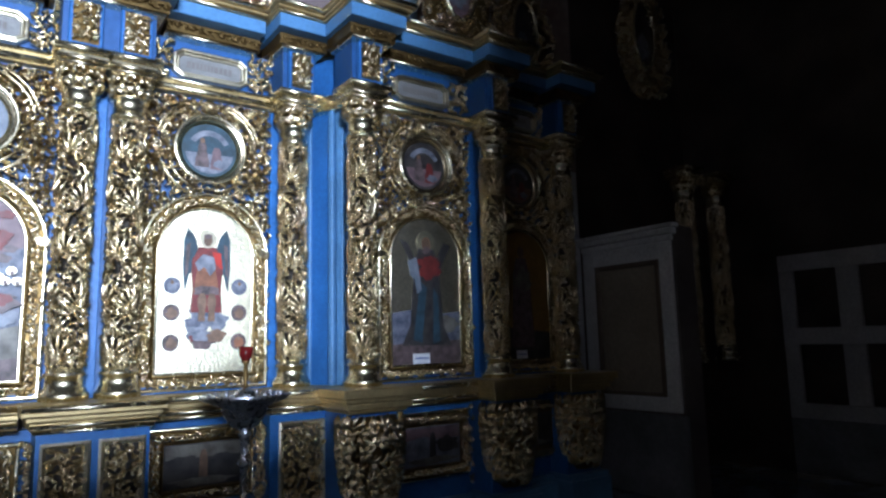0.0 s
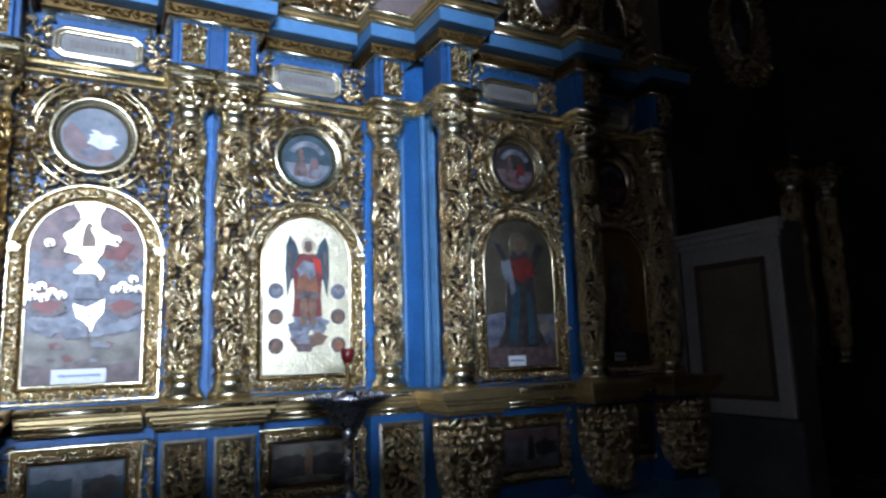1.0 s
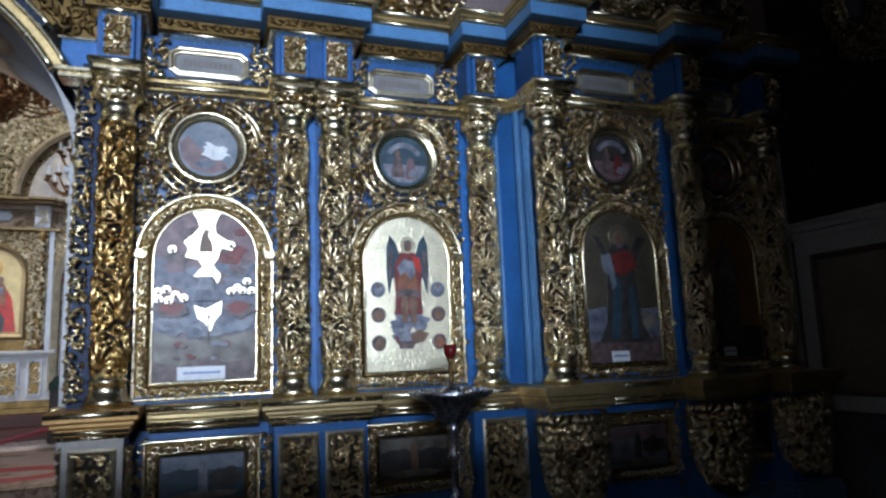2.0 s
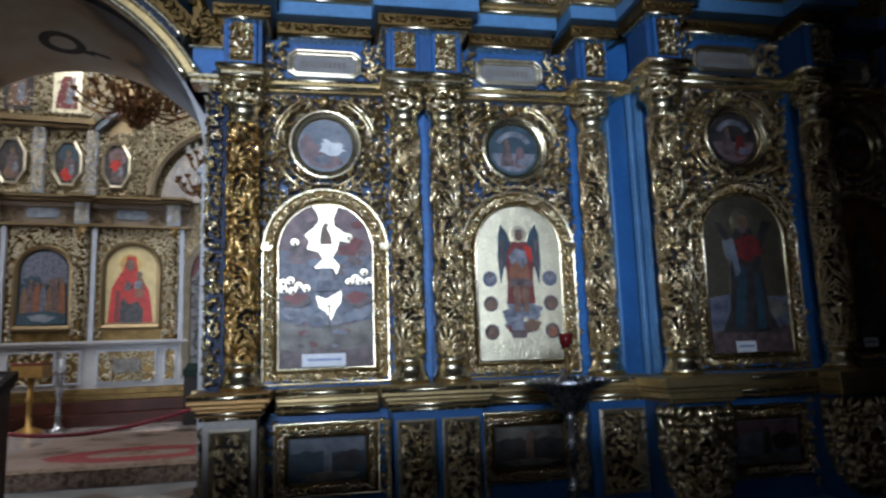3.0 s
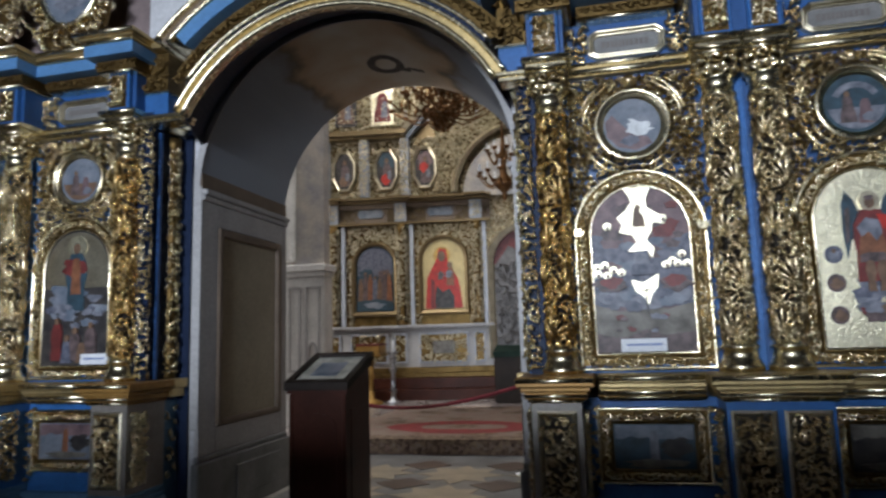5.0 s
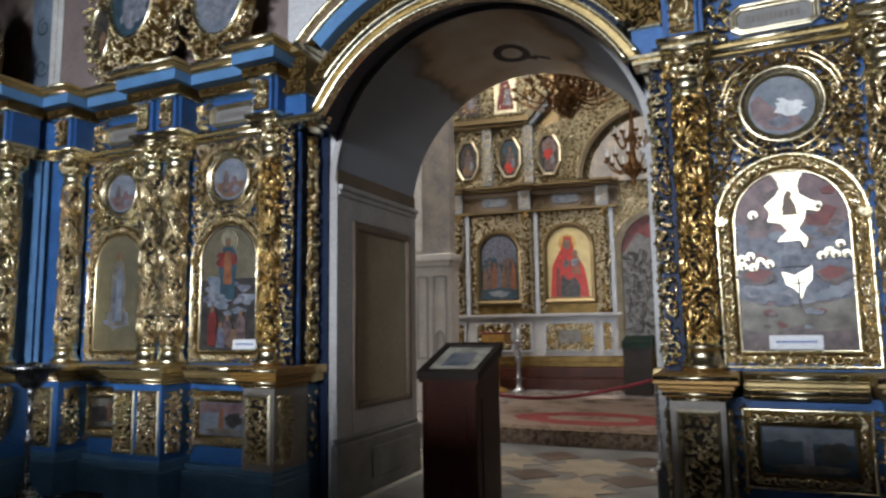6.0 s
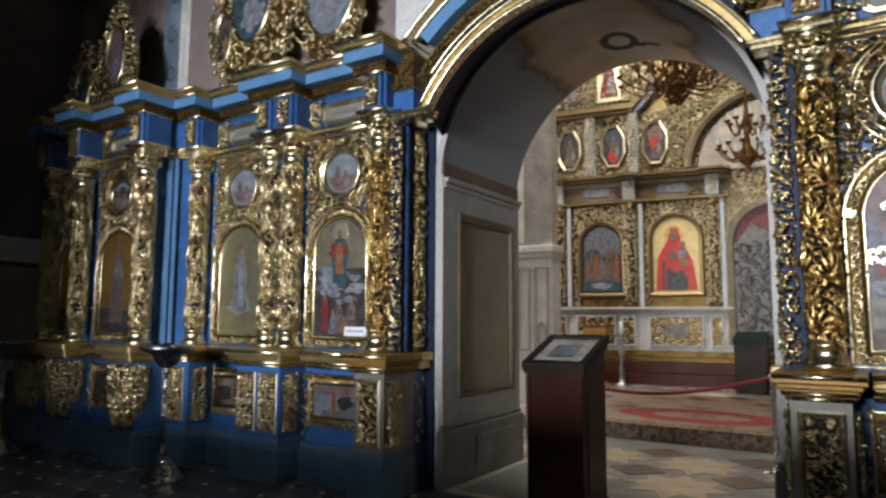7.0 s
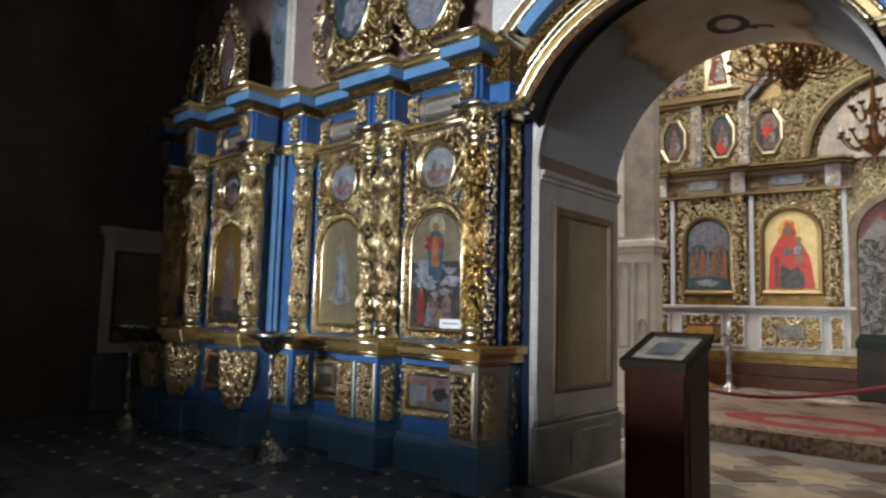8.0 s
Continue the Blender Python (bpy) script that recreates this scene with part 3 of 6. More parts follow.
def make_pedestal(spots, half, ledge=LEDGE_GOLD, paint=BLUE, name="pedestal"):
    t = empty(name)
    tagged(t, "blue pedestal with pierced gold panels and ochre ledge", "pedestal", "pedestals")
    part("plinth", boxes((-half - 0.035, half + 0.035, -0.275, 0.2, 0, 0.30), (-half - 0.015, half + 0.015, -0.255, 0.2, 0.30, 0.345), bevel=0.006), BLUE_GREY, t, "grey-blue plinth")
    part("body", boxes((-half, half, -0.235, 0.2, 0.345, 1.03)), paint, t)
    part("foot_moulding", boxes((-half - 0.01, half + 0.01, -0.247, 0.2, 0.347, 0.385), bevel=0.006), BLUE_GREY, t)
    for c, w in spots:
        part("panel_frame", sweep([(c - w, 0.43), (c + w, 0.43), (c + w, 0.98), (c - w, 0.98)], [(0, -0.235), (0, -0.248), (0.014, -0.254), (0.028, -0.244), (0.034, -0.235)], True), GOLD_CHAMPAGNE, t, "pale gold frame")
        part("panel_ground", boxes((c - w + 0.025, c + w - 0.025, -0.239, -0.235, 0.455, 0.955)), HOLLOW, t, "panel ground coloured as the shade of its holes")
        part("carved_panel", carved_rect(rng, c - w + 0.026, c + w - 0.026, 0.455, 0.955, -0.239, 0.033, 0.0115, 0.034), GOLD, t, "pierced gold scrollwork")
    for sx in (-1, 1):
        lines = scatter_lines(rng, lambda x, z: True, -0.20, -0.03, 0.44, 0.97, 0.034, 0.0115, 0.030)
        part("side_carving", carve(lines, lambda x, z, h, sx=sx: (sx * (half + h), x, z)), GOLD, t, "pierced gold scrollwork")
    part("ledge", boxes((-half - 0.02, half + 0.02, -0.255, 0.2, 1.03, 1.055), (-half - 0.04, half + 0.04, -0.28, 0.2, 1.055, 1.10), (-half - 0.06, half + 0.06, -0.30, 0.2, 1.10, 1.13), (-half - 0.085, half + 0.085, -0.33, 0.2, 1.13, 1.192), bevel=0.007), ledge, t, "stepped brown-gold ledge")
    part("ledge_rod", rails((-half - 0.08, half + 0.08, -0.328, 1.17, 0.016), (-half - 0.04, half + 0.04, -0.279, 1.075, 0.012), (-half - 0.02, half + 0.02, -0.254, 1.042, 0.010)), GOLD_SMOOTH, t, "bright gold edge", True)
    return t


IC_HW, IC_Z0, IC_ZS = 0.318, 1.315, 2.12


def make_bay(half, hc):
    t = empty("screen_bay")
    tagged(t, "blue screen bay with openwork gold carving and arched frame", "carved screen", "screen bays")
    part("back_panel", boxes((-half, half, 0.14, 0.20, 1.19, 3.66)), BLUE_SHADED, t, "blue back board, darkened as shade")
    part("sill_strip", boxes((-half, half, 0.10, 0.14, 1.19, 1.24), bevel=0.005), BLUE, t)
    part("side_strip", boxes((-0.52, -0.45, 0.115, 0.14, 1.24, 3.24), bevel=0.005), BLUE, t)
    part("side_strip", boxes((0.45, 0.52, 0.115, 0.14, 1.24, 3.24), bevel=0.005), BLUE, t)
    mz, mr = 2.865, 0.245

    def hole(x, z):
        if math.hypot(x, z - mz) < mr - 0.01:
            return True
        if z < IC_ZS + 0.1:
            return abs(x) < IC_HW + 0.10
        return math.hypot(x, z - IC_ZS - 0.02) < IC_HW + 0.085

    cw = min(0.435, half - 0.06)
    part("openwork", carved_rect(rng, 0, cw, 1.27, 3.23, 0.125, 0.042, 0.0105, 0.050, True, hole), GOLD, t, "openwork gold scroll carving")

    def gap(x, z):
        return hole(x, z) or math.hypot(abs(x) - 0.21, z - 2.565) < 0.085

    # lattice colour carries the shade between the scrolls
    part("ground_lattice", carved_rect(rng, 0, cw, 1.27, 3.23, 0.139, 0.034, 0.0105, 0.016, True, gap), GOLD_DARK, t, "gold lattice behind the scrolls, darkened as shade")
    # long stems that curl round the medallion
    stems = []
    for sx in (-1, 1):
        for a0, a1, r in ((0.2, 1.3, 0.33), (-1.3, -0.2, 0.35), (3.6, 4.55, 0.30), (1.9, 2.9, 0.36)):
            stems.append(([(sx * r * math.cos(a0 + (a1 - a0) * i / 8), mz + r * math.sin(a0 + (a1 - a0) * i / 8), 0.9) for i in range(9)], 0.014, 0.06))
    part("stem_scroll", carve(stems, flat_place(0.125)), GOLD, t)
    out = arch_outline(IC_HW, IC_Z0, IC_ZS, 18)
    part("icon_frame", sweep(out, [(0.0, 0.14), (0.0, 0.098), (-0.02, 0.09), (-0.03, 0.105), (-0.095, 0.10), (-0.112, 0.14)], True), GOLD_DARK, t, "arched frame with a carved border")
    part("inner_bead", sweep(out, [(-0.004 + o, y) for o, y in bead(0.010, 0.095)], True), GOLD_SMOOTH, t, "", True)
    rim_ = [(x * (IC_HW + 0.105) / IC_HW, z if z < IC_ZS else IC_ZS + (z - IC_ZS) * (IC_HW + 0.105) / IC_HW) for x, z in out]
    rim_[0], rim_[-1] = (IC_HW + 0.105, IC_Z0 - 0.10), (-IC_HW - 0.105, IC_Z0 - 0.10)
    part("outer_bead", sweep(rim_, bead(0.013, 0.088), True), GOLD_SMOOTH, t, "bright outer bead", True)
    for sx in (-1, 1):
        part("frame_shoulder", boxes((sx * (IC_HW + 0.04), sx * (IC_HW + 0.125), 0.075, 0.11, IC_ZS - 0.01, IC_ZS + 0.05), bevel=0.008), GOLD_SMOOTH, t)
    mid = [(x * (IC_HW + 0.057) / IC_HW, z if z < IC_ZS else IC_ZS + (z - IC_ZS) * (IC_HW + 0.057) / IC_HW) for x, z in out]
    mid[0], mid[-1] = (IC_HW + 0.057, IC_Z0 - 0.057), (-IC_HW - 0.057, IC_Z0 - 0.057)
    part("frame_carving", carved_path(rng, mid + mid[:1], 0.102, 0.040, 0.012, 0.032, 0.066), GOLD, t, "carved leaf border")
    part("medallion_frame", sweep(ring_outline(0.186, 0.186, 0, mz, 36), [(0.0, 0.14), (0.0, 0.112), (-0.018, 0.095), (-0.030, 0.072), (-0.058, 0.06), (-0.064, 0.14)], True), GOLD, t, "round gold medallion frame")
    part("medallion_bead", sweep(ring_outline(0.24, 0.24, 0, mz, 36), bead(0.014, 0.062), True), GOLD_SMOOTH, t, "bright gold bead", True)
    part("rosette", lathe([(0.05, 0), (0.05, 0.01), (0.035, 0.03), (0.03, 0.045), (0.012, 0.055)], 14), GOLD, t, "small gold rosette", True).matrix_basis = pose(0, 0.12, 3.19, 90)
    part("lintel_bar", boxes((-half, half, 0.07, 0.14, 3.245, 3.345), bevel=0.004), LEDGE_GOLD, t, "gold lintel")
    part("lintel_rod", rails((-half, half, 0.07, 3.275, 0.024), (-half, half, 0.07, 3.33, 0.013)), GOLD_SMOOTH, t, "bright rounded gold rod", True)
    oc = [(-0.265, 3.41), (-0.205, 3.37), (0.205, 3.37), (0.265, 3.41), (0.265, 3.54), (0.205, 3.585), (-0.205, 3.585), (-0.265, 3.54)]
    part("plaque_frame", sweep(oc, [(0.0, 0.14)] + [(0.013 + o, y) for o, y in bead(0.013, 0.10)][::-1] + [(0.036 + o, y) for o, y in bead(0.010, 0.11)][::-1] + [(0.05, 0.14)], True), GOLD_CHAMPAGNE, t, "eight-sided gold plaque frame")
    plq = part("plaque", boxes((-0.22, 0.22, 0.118, 0.14, 3.40, 3.555)), PLAQUE, t, "grey inscribed plaque")
    bars = bmesh.new()
    x = -0.17
    while x < 0.15:
        w = rng.uniform(0.012, 0.03)
        box(bars, x, min(0.17, x + w), 0.115, 0.118, 3.455, 3.50)
        x += w + 0.008
    part("lettering", bars, INK_BROWN, plq, "row of dark lettering bars")
    for sx in (-1, 1):
        part("plaque_scroll", carved_rect(rng, 0.27 if sx > 0 else -0.46, 0.46 if sx > 0 else -0.27, 3.36, 3.63, 0.125, 0.045, 0.0135, 0.04), GOLD, t, "gold scroll beside the plaque")
    part("frieze_moulding", boxes((-hc, hc, 0.05, 0.2, 3.645, 3.668), bevel=0.005), GOLD_SMOOTH, t)
    # darkened gold paints the shadow that the fascia throws here
    part("carved_band_back", boxes((-hc, hc, 0.03, 0.2, 3.668, 3.745)), GOLD_DARK, t)
    part("carved_band", carved_path(rng, [(-hc, 3.706), (hc, 3.706)], 0.03, 0.05, 0.009, 0.025, 0.06), GOLD_DARK, t)
    part("fascia", boxes((-hc, hc, -0.09, 0.2, 3.748, 3.845), bevel=0.004), BLUE_LIT, t, "blue fascia, lightened as if lit")
    part("top_moulding", boxes((-hc, hc, -0.105, 0.2, 3.845, 3.868), (-hc, hc, -0.13, 0.2, 3.868, 3.888), (-hc, hc, -0.16, 0.2, 3.888, 3.925), bevel=0.004), LEDGE_GOLD, t)
    part("crown_rod", rails((-hc, hc, -0.158, 3.906, 0.016), (-hc, hc, -0.103, 3.857, 0.010), (-hc, hc, 0.052, 3.656, 0.011)), GOLD_SMOOTH, t, "bright gold edge", True)
    # below the ledge
    part("ledge", boxes((-hc, hc, -0.02, 0.2, 1.027, 1.057), (-hc, hc, -0.05, 0.2, 1.057, 1.102), (-hc, hc, -0.075, 0.2, 1.102, 1.137), (-hc, hc, -0.10, 0.2, 1.137, 1.188), bevel=0.007), LEDGE_GOLD, t, "stepped gold ledge")
    part("ledge_rod", rails((-hc, hc, -0.098, 1.165, 0.018), (-hc, hc, -0.048, 1.075, 0.014), (-hc, hc, -0.018, 1.04, 0.010)), GOLD_SMOOTH, t, "bright gold edge", True)
    part("lower_panel", boxes((-half, half, 0.10, 0.20, 0.30, 1.03)), BLUE, t)
    part("lower_plinth", boxes((-half, half, -0.02, 0.2, 0, 0.28), (-half, half, 0.03, 0.2, 0.28, 0.33), bevel=0.006), BLUE_GREY, t, "grey-blue plinth")
    lo = [(-0.245, 0.59), (0.245, 0.59), (0.245, 0.86), (-0.245, 0.86)]
    part("lower_frame", sweep(lo, [(0.0, 0.10), (0.0, 0.06), (-0.012, 0.055), (-0.02, 0.07), (-0.085, 0.066), (-0.098, 0.10)], True), GOLD_DARK, t, "rectangular carved frame")
    part("lower_bead", sweep([(-0.343, 0.492), (0.343, 0.492), (0.343, 0.958), (-0.343, 0.958)], bead(0.012, 0.075), True), GOLD_SMOOTH, t, "bright gold bead", True)
    lm = [(-0.295, 0.54), (0.295, 0.54), (0.295, 0.91), (-0.295, 0.91), (-0.295, 0.54)]
    part("lower_carving", carved_path(rng, lm, 0.068, 0.040, 0.012, 0.03, 0.062), GOLD, t, "carved leaf border")
    if hc > 0.3:
        for sx in (-1, 1):
            part("small_pilaster", carved_rect(rng, sx * 0.375 - 0.03, sx * 0.375 + 0.03, 0.40, 0.99, 0.098, 0.042, 0.0145, 0.035), GOLD, t, "narrow carved gold strip")
    return t


def at(u, y, z=0, rz=0):
    return pose(XC + u, y, z, 0, 0, rz)


def put(ob, spots):
    """Moves a new thing to the first spot and copies it to the others."""
    for u, y in spots[1:]:
        copy_thing(ob, at(u, y))
    ob.matrix_world = at(*spots[0])


WING = 4.10


def twin_board():
    """Blue board behind a pair of columns."""
    t = tagged(empty("column_board"), "narrow blue board behind paired gold columns", "board", "column boards")
    part("board", boxes((-0.145, 0.145, 0.12, 0.20, 1.19, 3.35)), BLUE_SHADED, t)
    part("fillet", boxes((-0.03, 0.03, 0.09, 0.12, 1.19, 3.30), bevel=0.005), BLUE, t)
    return t


put(twin_board(), [(s * 2.945, AXIS) for s in (1, -1)])
put(make_column(GOLD_WARM), [(s * 1.70, AXIS) for s in (1, -1)])
col = make_column()
put(col, [(s * u, y) for s in (1, -1) for u, y in ((2.80, AXIS), (3.09, AXIS), (4.22, AXIS), (4.57, WING), (5.79, WING), (6.72, WING + 0.12))])
put(make_block([0], 0.225), [(s * u, y) for s in (1, -1) for u, y in ((1.70, AXIS), (4.22, AXIS), (4.57, WING), (5.79, WING), (6.72, WING + 0.12))])
put(make_block([-0.145, 0.145], 0.37), [(s * 2.945, AXIS) for s in (1, -1)])
put(make_pedestal([(0, 0.122)], 0.155, LEDGE_OCHRE, CHAMPAGNE_PAINT), [(1.665, AXIS), (-1.61, AXIS)])
put(make_pedestal([(0, 0.165)], 0.225), [(s * 4.20, AXIS) for s in (1, -1)])
put(make_pedestal([(-0.145, 0.125), (0.145, 0.125)], 0.29), [(s * 2.945, AXIS) for s in (1, -1)])
put(make_bay(0.55, 0.33), [(s * u, AXIS) for s in (1, -1) for u in (2.25, 3.635)])
put(make_bay(0.60, 0.385), [(s * 5.18, WING) for s in (1, -1)])
put(make_bay(0.46, 0.24), [(s * 6.255, WING + 0.1) for s in (1, -1)])


def make_rich_pedestal():
    """Pedestal of the outer columns, covered by a swelling bunch of carved leaves."""
    t = empty("carved_pedestal")
    tagged(t, "blue pedestal covered with a swelling gold leaf carving", "pedestal", "carved pedestals")
    part("plinth", boxes((-0.25, 0.25, -0.20, 0.2, 0, 0.30), (-0.235, 0.235, -0.19, 0.2, 0.30, 0.345), bevel=0.006), BLUE_GREY, t, "grey-blue plinth")
    part("body", boxes((-0.2, 0.2, -0.12, 0.2, 0.345, 1.03)), BLUE, t)
    core = lathe([(0.10, 0.38), (0.15, 0.44), (0.18, 0.58), (0.20, 0.78), (0.205, 0.92), (0.18, 1.0)], 20)
    for v in core.verts:
        v.co.y = v.co.y * 0.75 - 0.10
    part("bulge", core, GOLD_DARK, t, "", True)
    lines = []
    for i in range(10):
        for j in range(16):
            z = 0.42 + 0.056 * i
            for s in (-0.6, 0.1, 0.7):
                lines.append((leaf(rng, (j / 16 * 2 * math.pi + rng.uniform(-0.15, 0.15)) * 0.2, z, math.pi / 2 + s, 0.10, rng.uniform(-1.5, 1.5), 6), 0.016, 0.04))
            if rng.random() < 0.5:
                lines.append((curl(rng, j / 16 * 2 * math.pi * 0.2, z, 0.04, 1.1, rng.uniform(0, 6), rng.choice((-1, 1))), 0.016, 0.055))

    def swell(x, z, h):
        r = 0.12 + 0.085 * math.sin(min(1.5, max(0, (z - 0.36) / 0.30))) + h
        return (r * math.cos(x / 0.2), -0.10 + 0.75 * r * math.sin(x / 0.2), z)

    part("leaf_carving", carve(lines, swell), GOLD, t, "bunched gold leaves")
    part("ledge", boxes((-0.22, 0.22, -0.22, 0.2, 1.03, 1.055), (-0.25, 0.25, -0.25, 0.2, 1.055, 1.10), (-0.27, 0.27, -0.27, 0.2, 1.10, 1.13), (-0.30, 0.30, -0.30, 0.2, 1.13, 1.192), bevel=0.007), LEDGE_GOLD, t, "stepped brown-gold ledge")
    return t


put(make_rich_pedestal(), [(s * u, y) for s in (1, -1) for u, y in ((4.57, WING), (5.79, WING), (6.72, WING + 0.12))])


def folded_wall(sign):
    """Slanting blue pilaster between the main screen and the outer bay."""
    t = empty("blue_corner_pilaster", XC + sign * 4.42, 4.40, 0, -sign * 60)
    tagged(t, "tall slanting blue pilaster with raised fillets", "pilaster", "corner pilasters")
    part("shaft", boxes((-0.27, 0.27, 0.08, 0.16, 1.19, 3.35)), BLUE, t, "blue board")
    part("fillet", boxes((0.03 * sign - 0.02, 0.03 * sign + 0.02, 0.03, 0.08, 1.19, 3.35), bevel=0.006), BLUE_LIT, t, "blue fillet, lightened as if lit")
    part("fillet", boxes((0.10 * sign - 0.03, 0.10 * sign + 0.03, 0.045, 0.08, 1.19, 3.35), bevel=0.006), BLUE_LIT, t, "blue fillet, lightened as if lit")
    part("fillet", boxes((-0.19 * sign - 0.025, -0.19 * sign + 0.025, 0.05, 0.08, 1.19, 3.35), bevel=0.006), BLUE_LIT, t, "blue fillet, lightened as if lit")
    part("lower_board", boxes((-0.27, 0.27, 0.02, 0.14, 0.0, 1.03)), BLUE, t)
    part("ledge", boxes((-0.30, 0.30, -0.03, 0.14, 1.05, 1.10), (-0.32, 0.32, -0.08, 0.14, 1.10, 1.19), bevel=0.006), LEDGE_GOLD, t)
    part("string_moulding", boxes((-0.27, 0.27, 0.0, 0.16, 3.24, 3.28), (-0.27, 0.27, -0.03, 0.16, 3.28, 3.345), bevel=0.006), GOLD_SMOOTH, t)
    part("frieze", boxes((-0.27, 0.27, 0.04, 0.16, 3.35, 3.66)), BLUE, t)
    part("carved_band", boxes((-0.28, 0.28, -0.01, 0.16, 3.66, 3.747), bevel=0.01), GOLD_DARK, t)
    part("fascia", boxes((-0.30, 0.30, -0.10, 0.16, 3.75, 3.842)), BLUE_LIT, t)
    part("top_moulding", boxes((-0.32, 0.32, -0.12, 0.16, 3.845, 3.885), (-0.34, 0.34, -0.15, 0.16, 3.885, 3.922), bevel=0.005), LEDGE_GOLD, t)


folded_wall(1)
folded_wall(-1)


def return_side(sign):
    """Return of the screen into the archway, with its slim half column."""
    x = XC + sign * 1.44
    t = empty("screen_return", x, 0, 0)
    tagged(t, "deep blue screen return with a slim gold half column", "carved screen", "screen returns")
    s = sign
    # navy colour carries the shade of the return
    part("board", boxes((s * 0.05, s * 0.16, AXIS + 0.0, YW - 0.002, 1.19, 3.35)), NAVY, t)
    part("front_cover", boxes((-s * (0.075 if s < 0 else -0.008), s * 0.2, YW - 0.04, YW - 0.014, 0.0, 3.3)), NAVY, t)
    part("fillet", boxes((s * 0.03, s * 0.05, 4.60, 4.64, 1.19, 3.2), bevel=0.005), BLUE_SHADED, t)
    part("lower_board", boxes((s * 0.02, s * 0.2, AXIS + 0.2, YW - 0.002, 0.0, 1.03)), BLUE_GREY, t)
    part("ledge", boxes((-s * 0.05, s * 0.2, AXIS + 0.2, YW - 0.04, 1.05, 1.12), (-s * 0.075, s * 0.2, AXIS + 0.2, YW - 0.04, 1.12, 1.192), bevel=0.006), LEDGE_GOLD, t)
    r = 0.05
    lines = scatter_lines(rng, lambda x, z: True, 0, 2 * math.pi * r, 1.25, 3.1, 0.05, 0.010, 0.024)
    part("half_column", carve(lines, lambda a, z, h: (s * 0.05 + (r + h) * math.cos(a / r), 4.80 + (r + h) * math.sin(a / r), z)), GOLD, t, "slim carved gold column")
    lines = scatter_lines(rng, lambda x, z: True, 0, 2 * math.pi * 0.032, 1.22, 3.2, 0.045, 0.009, 0.02)
    part("half_column", carve(lines, lambda a, z, h: (s * 0.075 + (0.032 + h) * math.cos(a / 0.032), 4.50 + (0.032 + h) * math.sin(a / 0.032), z)), GOLD, t, "slim carved gold column")
    part("half_column_core", lathe([(0.045, 1.19), (0.06, 1.2), (0.045, 1.26), (0.045, 3.1), (0.06, 3.12), (0.065, 3.2)], 12, cx=s * 0.05, cy=4.80), GOLD_DARK, t, "", True)
    part("cap_moulding", boxes((-s * 0.03, s * 0.16, AXIS + 0.14, YW - 0.04, 3.22, 3.28), (-s * 0.05, s * 0.16, AXIS + 0.14, YW - 0.04, 3.28, 3.345), bevel=0.006), GOLD_SMOOTH, t)
    lines = scatter_lines(rng, lambda x, z: True, AXIS + 0.22, YW - 0.08, 0.42, 0.98, 0.055, 0.011, 0.028)
    part("lower_carving", carve(lines, lambda y, z, h: (s * 0.02 - s * h, y, z)), GOLD, t)


return_side(1)
return_side(-1)

# ---- the great arch moulding over the opening ----
def arc_path(r, a0=21, n=56):
    return [(XC + 0.12 + r * math.cos(radians(a0 + (180 - 2 * a0) * i / n)), 2.544 + r * math.sin(radians(a0 + (180 - 2 * a0) * i / n))) for i in range(n + 1)]


arch = tagged(empty("arch_moulding"), "great arched moulding in blue and gold above the opening", "arch moulding")
for nm, r0, r1, y0, y1, foot, material, lab in (
        ("inner_bead", 1.315, 1.35, 4.33, 4.42, 3.22, GOLD_SMOOTH, "bright gold bead"), ("inner_cove", 1.35, 1.395, 4.40, 4.46, 3.24, LEDGE_GOLD, ""),
        ("middle_bead", 1.395, 1.42, 4.345, 4.46, 3.26, GOLD_SMOOTH, "bright gold bead"), ("reed", 1.42, 1.445, 4.38, 4.46, 3.5, NAVY, ""),
        ("reed_bead", 1.445, 1.468, 4.35, 4.46, 3.5, GOLD_SMOOTH, "thin gold bead"), ("carved_back", 1.468, 1.585, 4.39, 4.46, 3.52, GOLD_DARK, "carved band, darkened as shade"),
        ("blue_band", 1.585, 1.685, 4.28, 4.70, 3.76, BLUE_LIT, "blue band, lightened as if lit"), ("outer_bead", 1.685, 1.715, 4.25, 4.70, 3.78, GOLD_SMOOTH, "bright gold bead"),
        ("outer_cove", 1.715, 1.765, 4.29, 4.70, 3.79, PANEL_BROWN, ""), ("crown_bead", 1.765, 1.795, 4.24, 4.70, 3.80, GOLD_SMOOTH, "bright gold bead")):
    r0, r1 = 1.385 + 1.1 * (r0 - 1.315), 1.385 + 1.1 * (r1 - 1.315)
    a0 = math.degrees(math.asin((foot - 2.544) / r0))
    if nm.endswith("bead"):
        rad = (r1 - r0) / 2 + 0.003
        part(nm, sweep(arc_path((r0 + r1) / 2, a0), [(rad, y1)] + bead(rad, y0 + rad) + [(-rad, y1)]), material, arch, lab, True)
        continue
    part(nm, sweep(arc_path(r0, a0), [(0, y1), (0, y0), (-(r1 - r0), y0), (-(r1 - r0), y1)]), material, arch, lab)
# arch band carving darkened for shade beneath the blue band
part("carved_band", carved_path(rng, arc_path(1.618, 37), 4.39, 0.045, 0.012, 0.03, 0.09), GOLD_DARK, arch, "gold leaf carving, darkened as shade")
